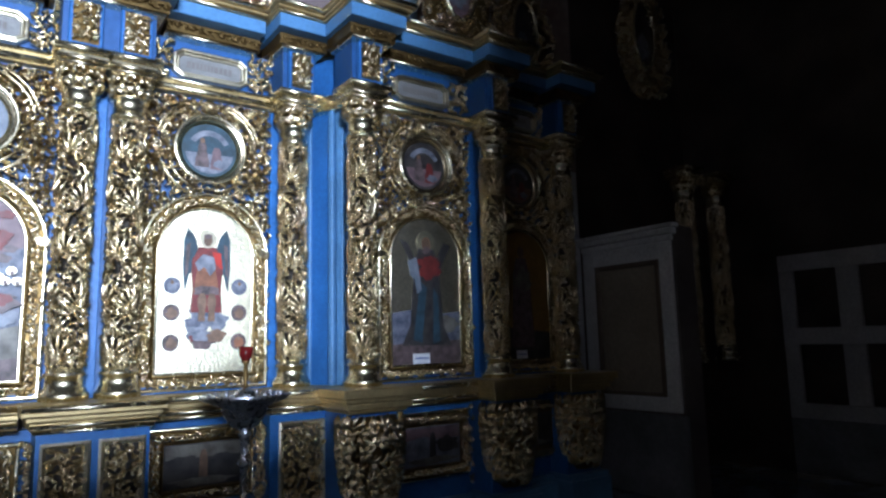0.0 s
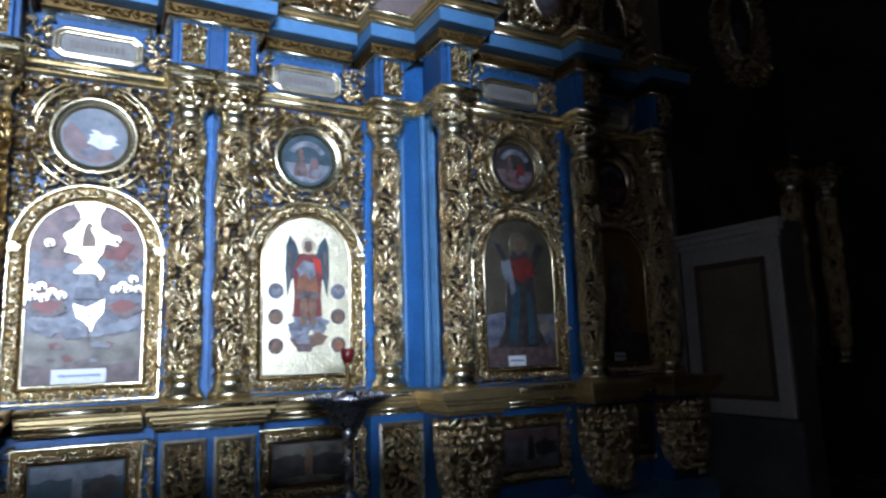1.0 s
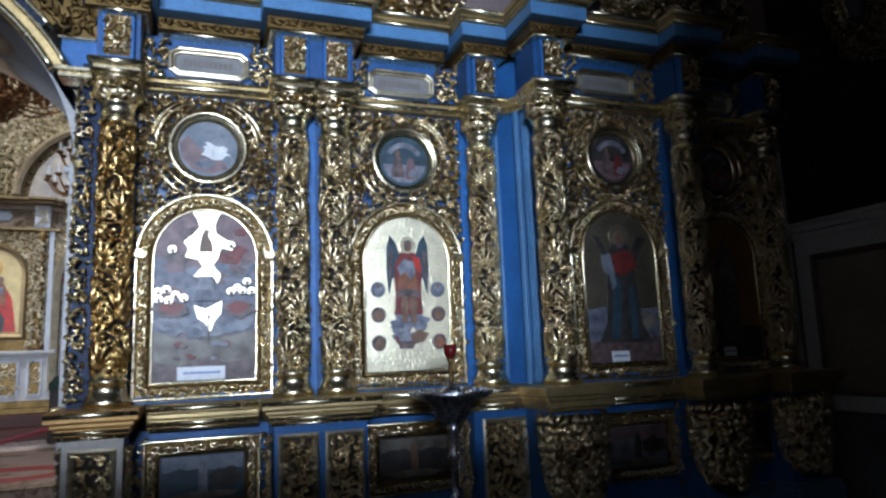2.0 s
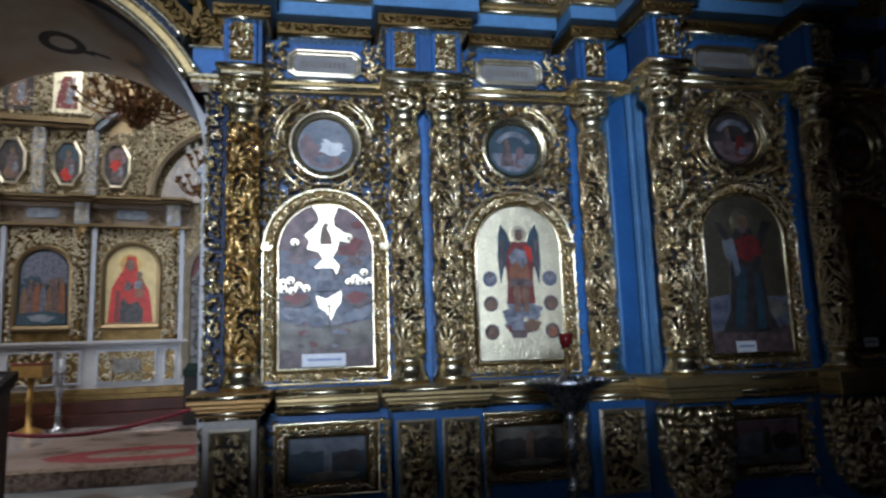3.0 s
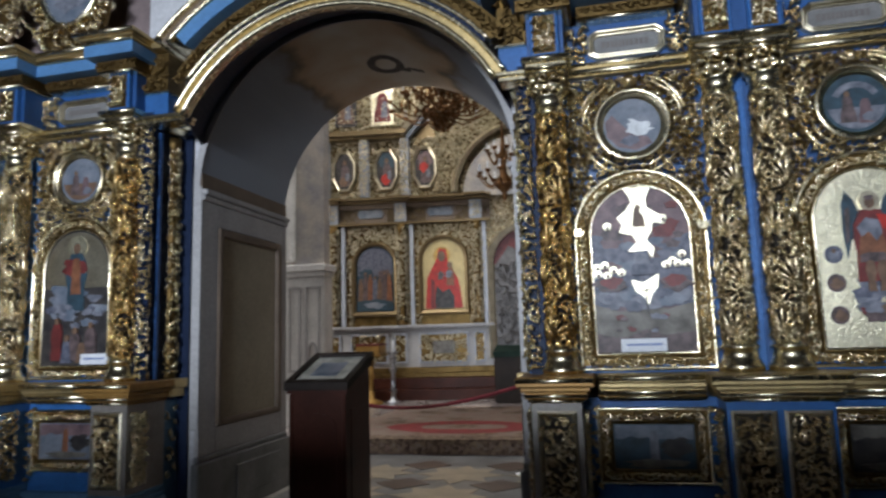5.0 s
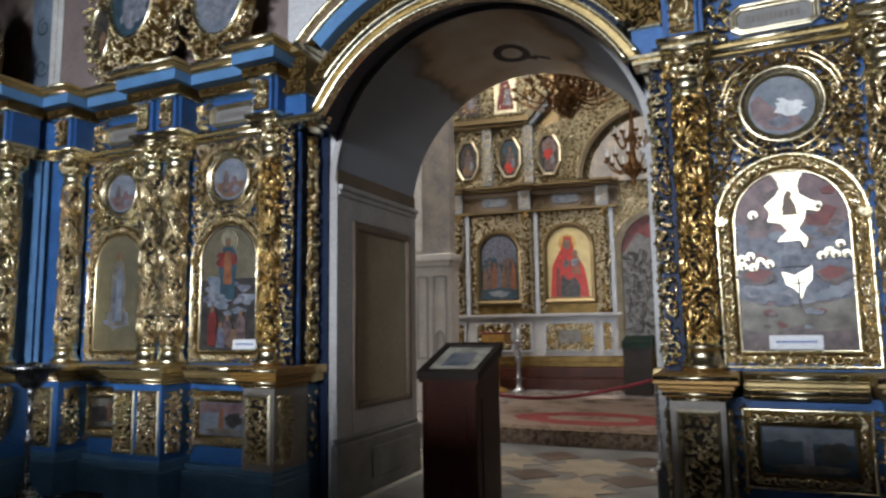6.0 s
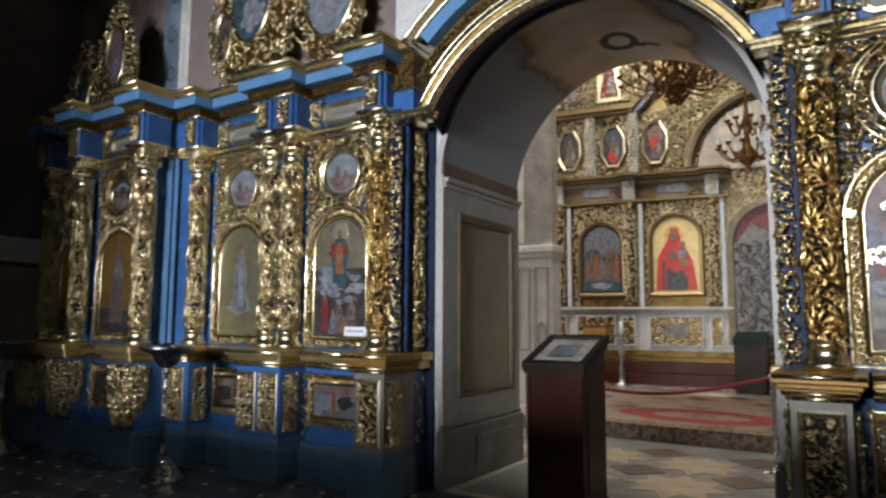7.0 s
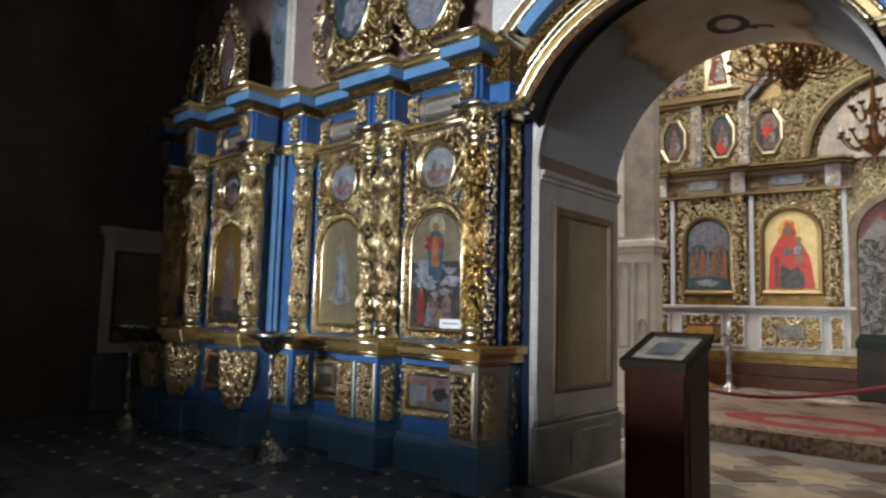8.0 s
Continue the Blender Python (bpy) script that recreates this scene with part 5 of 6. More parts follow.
# ---- gilded cartouches standing on the cornice ----
def cartouche(u, y, z0, hw, h, rx, rz, cz, board, extra=None, label="tall gilded cartouche with an oval painting"):
    t = tagged(empty("cartouche", XC + u, y, 0), label, "cartouche", "cartouches")

    def tear(k):
        return [(k * hw * math.cos(a) * (1 - 0.35 * max(0, math.sin(a))), z0 + h * (0.45 + 0.53 * k * math.sin(a))) for a in (2 * math.pi * i / 32 for i in range(32))]

    part("backing", slab(tear(0.86), 0.02, 0.06), GOLD_DARK, t)

    def inside(x, z):
        k = (z - z0 - 0.45 * h) / (0.53 * h)
        lim = hw * math.sqrt(max(0, 1 - k * k)) * (1 - 0.35 * max(0, k)) if abs(k) < 1 else 0
        if abs(x) > lim or ((x / (rx + 0.02)) ** 2 + ((z - cz) / (rz + 0.02)) ** 2) < 1:
            return False
        return extra is None or ((x - extra[0]) / (extra[2] + 0.02)) ** 2 + ((z - extra[1]) / (extra[3] + 0.02)) ** 2 > 1

    part("leaf_carving", carve(scatter_lines(rng, inside, -hw, hw, z0, z0 + h, 0.075, 0.016, 0.06), flat_place(0.02)), GOLD, t, "swirling gold leaf carving")
    for i, (cx, zz, ax, az) in enumerate([(0, cz, rx, rz)] + ([extra] if extra else [])):
        part("oval_frame", sweep(ell(cx, zz, ax, az, 36), [(0.0, 0.02)] + [(-0.022 + o, y) for o, y in bead(0.022, -0.03)] + [(-0.05, 0.02)], True), GOLD_SMOOTH, t, "oval gold frame", True)
        pt = part("oval_painting", slab(ell(cx, zz, ax + 0.005, az + 0.005, 30), 0.0, 0.015), board if i == 0 else P_DARK, t)
        part("form", slab(gilt_blob(cx, zz - az * 0.35, ax * 0.6, az * 0.4, int(zz * 50)), -0.003, 0.002), P_CLOUD if i == 0 else P_FLESH, pt)


for s in (-1, 1):
    cartouche(s * 2.42, 4.60, 3.90, 0.46, 1.75, 0.30, 0.46, 4.74, P_SKY if s < 0 else P_CLOUD)
    cartouche(s * 3.60, 4.62, 3.90, 0.70, 2.0, 0.29, 0.45, 4.95, P_TEAL, (s * 0.42, 4.62, 0.10, 0.27))
    cartouche(s * 5.68, 4.34, 3.92, 0.44, 1.5, 0.16, 0.36, 4.66, P_MAUVE)
    cartouche(s * 6.52, 4.42, 3.92, 0.40, 1.15, 0.13, 0.30, 4.42, P_DARK)
cartouche(8.95, 4.85, 4.40, 0.52, 1.7, 0.18, 0.40, 5.2, P_DARK)


# ---- side piers with framed panels ----
def side_pier(sign):
    x = XC + sign * 7.70
    t = tagged(empty("panelled_pier", x, 0, 0), "dim pier with a white-framed tan panel and cornice", "pier", "panelled piers")
    s = sign
    part("core", boxes((0, s * 0.3, 3.74, YW - 0.016, 0, 2.53)), PLASTER_DARK, t)
    part("dado", boxes((-s * 0.05, 0, 3.70, YW - 0.02, 0, 0.76), bevel=0.01), STONE_GREY, t)
    part("frame", boxes((-s * 0.035, 0, 3.76, 3.90, 0.78, 2.38), (-s * 0.035, 0, 4.70, 4.86, 0.78, 2.38), (-s * 0.035, 0, 3.90, 4.70, 0.78, 0.92), (-s * 0.035, 0, 3.90, 4.70, 2.22, 2.38), bevel=0.006), TRIM_WHITE, t, "white painted frame")
    part("moulding", boxes((-s * 0.045, 0, 3.90, 3.95, 0.92, 2.22), (-s * 0.045, 0, 4.65, 4.70, 0.92, 2.22), (-s * 0.045, 0, 3.95, 4.65, 0.92, 0.96), (-s * 0.045, 0, 3.95, 4.65, 2.17, 2.22), bevel=0.006), PANEL_BROWN, t)
    part("panel", boxes((-s * 0.012, 0, 3.95, 4.65, 0.96, 2.17)), PANEL_TAN, t, "flat tan panel")
    part("cornice", boxes((-s * 0.05, 0, 3.74, 4.87, 2.38, 2.44), (-s * 0.09, 0, 3.70, 4.88, 2.44, 2.50), (-s * 0.12, 0, 3.67, 4.89, 2.50, 2.54), bevel=0.008), TRIM_WHITE, t, "white stepped cornice")


side_pier(1)
side_pier(-1)
for u in (8.75, 9.35):
    copy_thing(col, at(u, 4.3))
wains = tagged(empty("wall_panelling", 7.98, 0, 0), "dim grey panelled wainscot on the side wall", "panelling", kind="structure")
for nm, y0, y1, z0, z1 in (("dado", 0.6, 3.8, 0, 0.58), ("rail", 0.6, 3.8, 0.58, 0.74), ("rail", 0.6, 3.8, 1.36, 1.54), ("rail", 0.6, 3.8, 2.16, 2.34), ("stile", 0.6, 0.75, 0.74, 2.16), ("stile", 1.5, 1.72, 0.74, 2.16), ("stile", 2.28, 2.44, 0.74, 2.16), ("stile", 2.98, 3.2, 0.74, 2.16), ("stile", 3.64, 3.8, 0.74, 2.16)):
    d = 0.03 if nm == "rail" else 0.026
    part(nm, boxes((-d, 0.02, y0, y1, z0, z1), bevel=0.006), TRIM_GREY if nm != "dado" else STONE_GREY, wains)


# ---- candle stands, lectern ----
def candle_stand(x, y, cup=False):
    t = tagged(empty("candle_stand", x, y, 0), "tall dull silver candle stand with a wide dish", "candle stand", "candle stands")
    part("foot", lathe([(0.20, 0.0), (0.20, 0.02), (0.17, 0.03), (0.15, 0.07), (0.08, 0.16), (0.045, 0.20)], 28), STEEL, t, "bell-shaped foot", True)
    part("stem", lathe([(0.03, 0.19), (0.045, 0.22), (0.022, 0.26), (0.02, 0.55), (0.034, 0.57), (0.034, 0.60), (0.02, 0.62), (0.02, 0.80), (0.04, 0.83), (0.02, 0.86), (0.02, 0.95), (0.035, 0.98), (0.03, 1.03)], 16), STEEL, t, "turned stem", True)
    part("dish", lathe([(0.03, 1.01), (0.08, 1.04), (0.12, 1.10), (0.13, 1.14), (0.25, 1.19), (0.26, 1.21), (0.25, 1.215), (0.13, 1.17), (0.05, 1.17)], 32), STEEL, t, "wide shallow dish", True)
    part("collar", lathe([(0.06, 1.165), (0.07, 1.20), (0.05, 1.23), (0.02, 1.25)], 18), STEEL, t, "", True)
    for i in range(14):
        a = 2 * math.pi * i / 14
        part("socket", lathe([(0.010, 1.19), (0.012, 1.225), (0.008, 1.225)], 8, cx=0.2 * math.cos(a), cy=0.2 * math.sin(a)), STEEL, t)
    if cup:
        part("cup_stem", lathe([(0.02, 1.24), (0.012, 1.28), (0.016, 1.33), (0.012, 1.38), (0.03, 1.40)], 14), GOLD_DARK, t, "", True)
        part("cup", lathe([(0.022, 1.40), (0.038, 1.43), (0.045, 1.485), (0.041, 1.485), (0.03, 1.44), (0.01, 1.42)], 18), GLASS_RED, t, "dark red glass lamp cup", True)


candle_stand(XC + 3.64, 3.80, True)
candle_stand(XC - 3.64, 3.80)
candle_stand(-7.9, 3.55)


def tilted_box(bm, x0, x1, y0, y1, za, zb, th):
    vs = [bm.verts.new(p) for p in ((x0, y0, za - th), (x1, y0, za - th), (x1, y1, zb - th), (x0, y1, zb - th), (x0, y0, za), (x1, y0, za), (x1, y1, zb), (x0, y1, zb))]
    for f in ((3, 2, 1, 0), (4, 5, 6, 7), (0, 1, 5, 4), (1, 2, 6, 5), (2, 3, 7, 6), (3, 0, 4, 7)):
        bm.faces.new([vs[i] for i in f])
    return bm


lect = tagged(empty("lectern", -1.825, 4.93, 0), "dark red wooden lectern with a slanted glazed icon case", "lectern")
body = bmesh.new()
tilted_box(body, -0.225, 0.225, -0.25, 0.25, 1.09, 1.27, 1.04)
vs = sorted(body.verts, key=lambda v: v.co.z)[:4]
for v in vs:
    v.co.z = 0.0
part("body", body, WOOD_RED, lect)
part("plinth", boxes((-0.245, 0.245, -0.27, 0.27, 0, 0.09), bevel=0.012), WOOD_RED, lect)
part("neck_moulding", tilted_box(bmesh.new(), -0.245, 0.245, -0.27, 0.27, 1.10, 1.285, 0.03), WOOD_RED, lect, "red-brown edge moulding")
for sx in (-1, 1):
    part("corner_post", boxes((sx * 0.225, sx * 0.195, -0.262, -0.25, 0.09, 1.06), bevel=0.004), WOOD_RED, lect)
    part("side_panel", boxes((sx * 0.225, sx * 0.232, -0.16, 0.16, 0.2, 0.95), bevel=0.004), WOOD_RED, lect)
arch_p = slab(arch_outline(0.15, 0.2, 0.82, 12, 0.7), -0.258, -0.25)
part("front_panel", arch_p, WOOD_RED, lect, "raised arched panel")
case = bmesh.new()
for x0, x1, y0, y1 in ((-0.255, 0.255, -0.29, -0.235), (-0.255, 0.255, 0.235, 0.29), (-0.255, -0.205, -0.235, 0.235), (0.205, 0.255, -0.235, 0.235)):
    f = lambda y: 1.155 + (y + 0.29) / 0.58 * 0.205
    tilted_box(case, x0, x1, y0, y1, f(y0), f(y1), 0.06)
part("case_frame", case, WOOD_BLACK, lect, "black bevelled case frame")
f = lambda y: 1.135 + (y + 0.29) / 0.58 * 0.205
# base colour is paled to carry the vault's reflection
part("icon_sheet", tilted_box(bmesh.new(), -0.205, 0.205, -0.235, 0.235, f(-0.235), f(0.235), 0.02), mat("glossy_print_with_sheen", (0.40, 0.41, 0.36), 0.10, 0.0, 0.3, 8, 40, 0.03, second=(0.58, 0.56, 0.48)), lect, "glossy icon under glass, paled for the vault's reflection")
part("icon_detail", tilted_box(bmesh.new(), -0.12, 0.10, -0.13, 0.12, f(-0.13) + 0.002, f(0.12) + 0.002, 0.01), P_SKY, lect)

# ---- the nave beyond: raised step, rug, rope, screen ----
rugt = tagged(empty("rug", -1.75, 8.3, 0.18), "cream patterned rug with red medallion and dark border", "rug")
part("field", boxes((-1.75, 1.75, 0.30, 3.9, 0.0, 0.014), bevel=0.004), RUG, rugt)
part("border", boxes((-1.75, 1.75, -0.018, 0.30, 0.0, 0.016), (-1.75, 1.75, -0.018, -0.004, -0.17, 0.016), bevel=0.004), RUG_DARK, rugt, "dark patterned border draped over the step")
bm = bmesh.new()
for k in range(40):
    a0, a1 = 2 * math.pi * k / 40, 2 * math.pi * (k + 1) / 40
    w0 = 0.16 + 0.07 * abs(math.cos(2 * a0)) + 0.02 * math.sin(16 * a0)
    w1 = 0.16 + 0.07 * abs(math.cos(2 * a1)) + 0.02 * math.sin(16 * a1)
    bm.faces.new([bm.verts.new(((0.88 + 1.1 * w * sgn) * math.cos(a), 1.15 + (0.46 + 0.9 * w * sgn) * math.sin(a), 0.0175)) for w, sgn, a in ((w0, -1, a0), (w0, 1, a0), (w1, 1, a1), (w1, -1, a1))])
part("medallion_ring", bm, RUG_RED, rugt, "red oval ring")
bm = bmesh.new()
for k in range(60):
    x, y = rng.uniform(-1.6, 1.6), rng.uniform(0.4, 3.8)
    if (x / 1.15) ** 2 + ((y - 1.15) / 0.65) ** 2 < 1 and rng.random() < 0.6:
        continue
    r = rng.uniform(0.05, 0.16)
    bm.faces.new([bm.verts.new((x + r * 1.6 * math.cos(2 * math.pi * i / 7), y + r * math.sin(2 * math.pi * i / 7), 0.0165)) for i in range(7)])
tagged(part("leaf_pattern", bm, RUG_DARK, rugt, "dark leaf pattern"), kind="stuff")
bm = bmesh.new()
for k in range(44):
    x, w = -1.7 + 3.4 * k / 43, 0.018 + 0.02 * ((k * 7) % 5) / 4
    bm.faces.new([bm.verts.new((x + w * (1 + 0.5 * math.cos(3 * 2 * math.pi * i / 12)) * math.cos(2 * math.pi * i / 12), -0.0195, -0.078 + (0.02 if k % 2 else -0.015) + w * (1 + 0.5 * math.cos(3 * 2 * math.pi * i / 12)) * math.sin(2 * math.pi * i / 12))) for i in range(12)])
tagged(part("border_pattern", bm, RUG, rugt, "cream border motif"), kind="stuff")


def tube(points, r, name, material, parent, label=""):
    bm = bmesh.new()
    rings = []
    for i, p in enumerate(points):
        a, b = Vector(points[max(0, i - 1)]), Vector(points[min(len(points) - 1, i + 1)])
        q = (b - a).to_track_quat("Z", "Y").to_matrix()
        rings.append([bm.verts.new(Vector(p) + q @ Vector((r * math.cos(2 * math.pi * k / 8), r * math.sin(2 * math.pi * k / 8), 0))) for k in range(8)])
    for p, q in zip(rings, rings[1:]):
        for k in range(8):
            bm.faces.new((p[k], p[(k + 1) % 8], q[(k + 1) % 8], q[k]))
    bm.faces.new(rings[0][::-1])
    bm.faces.new(rings[-1])
    return part(name, bm, material, parent, label, True)


barrier = tagged(empty("rope_barrier", -0.62, 7.3, 0), "dark red rope barrier on a metal post", "rope barrier")
part("post", lathe([(0.13, 0), (0.13, 0.015), (0.03, 0.03), (0.022, 0.05), (0.022, 0.90), (0.035, 0.92), (0.03, 0.96)], 18), STEEL, barrier, "slim metal post", True)
part("post", lathe([(0.13, 0), (0.13, 0.015), (0.03, 0.03), (0.022, 0.05), (0.022, 0.90), (0.035, 0.92), (0.03, 0.96)], 18, cx=-2.75, cy=0.15), STEEL, barrier, "slim metal post", True)
tube([(-2.75 * k / 16, 0.15 * k / 16, 0.92 - 0.24 * math.sin(math.pi * k / 16)) for k in range(17)], 0.02, "rope", ROPE, barrier, "sagging rope")

screen = tagged(empty("nave_screen", -3.7, 14.3, 0, 8), "tall gilded nave screen with white fillets in tiers", "carved screen")
part("backing", boxes((-3.2, 3.8, 0.10, 0.4, 0.18, 9.0)), GOLD_AGED, screen, "dull gold backing")
part("base", boxes((-3.2, 3.8, -0.75, 0.10, 0.18, 0.40), (-3.2, 3.8, -0.45, 0.10, 0.40, 0.62), bevel=0.01), WOOD_RED, screen, "dark red steps")
part("gold_step", boxes((-3.2, 3.8, -0.30, 0.10, 0.62, 0.72), (-3.2, 3.8, -0.25, 0.10, 0.72, 0.84), bevel=0.01), GOLD_DARK, screen)
part("lower_wall", boxes((-3.2, 1.60, 0.0, 0.10, 0.84, 1.66)), TRIM_GREY, screen, "pale grey lower wall")
part("ledge", boxes((-3.2, 1.62, -0.12, 0.10, 1.66, 1.70), (-3.2, 1.62, -0.16, 0.10, 1.70, 1.76), bevel=0.01), TRIM_GREY, screen)
for s0, s1 in ((-2.75, -2.2), (-1.60, -0.75), (-0.05, 1.05), (1.17, 1.42), (-0.62, -0.32), (-2.1, -1.82)):
    part("lower_panel", boxes((s0, s1, -0.03, 0.0, 0.92, 1.58), bevel=0.008), GOLD_DARK, screen)
    w = tagged(part("panel_carving", carved_rect(rng, s0 + 0.04, s1 - 0.04, 0.95, 1.55, -0.03, 0.12, 0.02, 0.04), GOLD_CHAMPAGNE, screen), kind="stuff")
    part("panel_frame", sweep([(s0, 0.92), (s1, 0.92), (s1, 1.58), (s0, 1.58)], [(0, 0), (0, -0.05), (0.03, -0.06), (0.045, -0.03), (0.045, 0)], True), GREY_BLUE, screen)
part("low_picture", boxes((0.25, 0.75, -0.09, -0.03, 1.12, 1.40), bevel=0.01), P_EARTH, screen)
for s0, s1 in ((-1.78, -0.56), (-0.20, 1.18)):
    part("bay_field", boxes((s0, s1, 0.05, 0.10, 1.76, 4.05)), GOLD_DARK, screen)
for cx, hw in ((-1.03, 0.44), (0.53, 0.475)):
    top = [(cx + x, z) for x, z in arch_outline(hw, 2.08, 3.58 - hw + (0.09 if hw > 0.45 else 0), 14)]
    part("icon_frame", sweep(top, [(0, 0.05), (0, -0.02), (-0.06, -0.05), (-0.10, -0.02), (-0.11, 0.05)], True), GOLD_AGED, screen, "gold arched frame")
    tagged(part("field_carving", carved_rect(rng, cx - 0.62, cx + 0.62, 1.80, 4.02, 0.05, 0.085, 0.02, 0.05, False, lambda x, z, cx=cx, hw=hw: (abs(x - cx) < hw + 0.07 and z < 3.2) or math.hypot(x - cx, z - 3.15) < hw + 0.08), GOLD_CHAMPAGNE, screen), kind="stuff")
for s in (-1.75, -0.17, 1.47):
    part("white_fillet", boxes((s - 0.045, s + 0.045, -0.06, 0.10, 1.76, 4.05), bevel=0.01), GREY_BLUE, screen, "blue-grey vertical fillet")
part("frieze", boxes((-3.2, 1.62, -0.02, 0.10, 4.05, 4.52)), PANEL_BROWN, screen, "brown frieze")
tagged(part("frieze_carving", carved_rect(rng, -2.3, 1.55, 4.10, 4.42, -0.02, 0.07, 0.014, 0.03, False, lambda x, z: any(abs(x - c) < 0.36 for c in (-1.1, 0.5))), GOLD_AGED, screen), kind="stuff")
part("frieze_ledge", boxes((-3.2, 1.62, -0.14, 0.10, 4.03, 4.09), (-3.2, 1.64, -0.22, 0.10, 4.52, 4.58), (-3.2, 1.66, -0.30, 0.10, 4.58, 4.64), bevel=0.012), GOLD_AGED, screen, "dull gold cornice")
# brown strip stands for the shadow below the cornice
part("cornice_shadow_band", boxes((-3.2, 1.60, -0.10, 0.10, 4.42, 4.52), bevel=0.008), PANEL_BROWN, screen, "brown band painting the shadow below the cornice")
for s in (-1.1, 0.5):
    part("frieze_plaque", slab([(s + 0.30 * c, 4.31 + 0.10 * d) for c, d in ((-1, 0), (-0.85, 1), (0.85, 1), (1, 0), (0.85, -1), (-0.85, -1))], -0.05, 0.0), P_SKY, screen, "pale blue inscribed plaque")
for s in (-1.97, -0.40, 1.30):
    part("frieze_block", boxes((s - 0.13, s + 0.13, -0.16, 0.0, 4.09, 4.52), bevel=0.01), GREY_BLUE, screen)
    tagged(part("block_carving", carved_rect(rng, s - 0.10, s + 0.10, 4.14, 4.48, -0.16, 0.06, 0.014, 0.03), GOLD_CHAMPAGNE, screen), kind="stuff")
    part("cornice_break", boxes((s - 0.20, s + 0.20, -0.34, -0.10, 4.525, 4.575), (s - 0.24, s + 0.24, -0.40, -0.10, 4.585, 4.645), bevel=0.012), GOLD_AGED, screen)
tagged(part("tier_two_carving", carved_rect(rng, -2.3, 0.45, 4.72, 6.08, 0.10, 0.085, 0.02, 0.06, False, lambda x, z: any((abs(x - c) / 0.32) ** 2 + ((z - 5.32) / 0.55) ** 2 < 1 for c in (-1.72, -0.73, 0.17))), GOLD_CHAMPAGNE, screen), kind="stuff")
tagged(part("tier_three_carving", carved_rect(rng, -2.3, 0.2, 6.35, 7.9, 0.10, 0.085, 0.02, 0.06), GOLD_CHAMPAGNE, screen), kind="stuff")
tagged(part("gable_carving", carved_rect(rng, 0.42, 2.6, 4.72, 7.6, 0.10, 0.075, 0.02, 0.08), GOLD_CHAMPAGNE, screen, "dense gold leaf carving"), kind="stuff")
for s in (-1.23, -0.28, -2.15):
    part("tier_pilaster", boxes((s - 0.10, s + 0.10, -0.10, 0.10, 4.70, 6.05), bevel=0.01), GREY_BLUE, screen, "grey pilaster under gold carving")
    tagged(part("pilaster_carving", carved_rect(rng, s - 0.085, s + 0.085, 4.74, 6.02, -0.10, 0.075, 0.018, 0.045), GOLD_CHAMPAGNE, screen), kind="stuff")
part("tier_ledge", boxes((-3.2, -0.25, -0.16, 0.10, 6.05, 6.12), (-3.2, -0.22, -0.24, 0.10, 6.12, 6.24), bevel=0.012), GOLD_AGED, screen)
part("sloping_ledge", sweep([(-0.30, 6.08), (0.30, 6.75)], [(0, 0.1), (0, -0.2), (0.12, -0.24), (0.16, 0.1)]), GOLD_CHAMPAGNE, screen)
part("sloping_fillet", sweep([(-0.20, 6.02), (0.38, 6.66)], [(0, 0.1), (0, -0.12), (0.10, -0.12), (0.10, 0.1)]), P_SKY, screen, "pale blue slanting plaque")
part("gable_arch", sweep([(2.45 - 1.55 * math.cos(a), 4.62 + 1.55 * math.sin(a)) for a in (radians(3 + 5 * i) for i in range(18))], [(0, 0.1), (0, -0.16), (0.07, -0.22), (0.13, -0.16), (0.13, 0.1)]), GOLD_CHAMPAGNE, screen, "curved gold gable moulding")
part("gable_field", slab([(2.45 - 1.42 * math.cos(a), 4.62 + 1.42 * math.sin(a)) for a in (radians(180 * i / 18) for i in range(19))], -0.03, 0.02), FRESCO_PALE, screen, "pale painted gable field")
part("portal_arch", sweep([(2.45 + 0.80, 1.0)] + [(2.45 + 0.80 * math.cos(math.pi * i / 16), 3.05 + 0.80 * math.sin(math.pi * i / 16)) for i in range(17)] + [(2.45 - 0.80, 1.0)], [(0, 0.1), (0, -0.12), (-0.12, -0.16), (-0.17, 0.1)]), GOLD_CHAMPAGNE, screen, "gold portal arch")
part("portal_curtain", slab([(2.45 + 0.8 * math.cos(math.pi * i / 16), 3.05 + 0.8 * math.sin(math.pi * i / 16)) for i in range(17)], 0.02, 0.06), P_RED, screen, "dark red curtain behind the gates")
part("portal_gate", slab([(1.68, 0.84), (3.22, 0.84), (3.22, 3.0), (2.9, 3.45), (2.45, 3.2), (2.0, 3.45), (1.68, 3.0)], -0.04, 0.0), SILVER_GREY, screen, "silvered carved gates")
tagged(part("gate_carving", carved_rect(rng, 1.72, 3.18, 0.9, 3.1, -0.04, 0.12, 0.018, 0.04), SILVER_GREY, screen), kind="stuff")
tagged(part("portal_carving", carved_rect(rng, 1.54, 3.3, 0.9, 4.6, 0.08, 0.085, 0.02, 0.06, False, lambda x, z: (abs(x - 2.45) < 0.9 and z < 3.05) or math.hypot(x - 2.45, z - 3.05) < 0.92), GOLD_CHAMPAGNE, screen), kind="stuff")


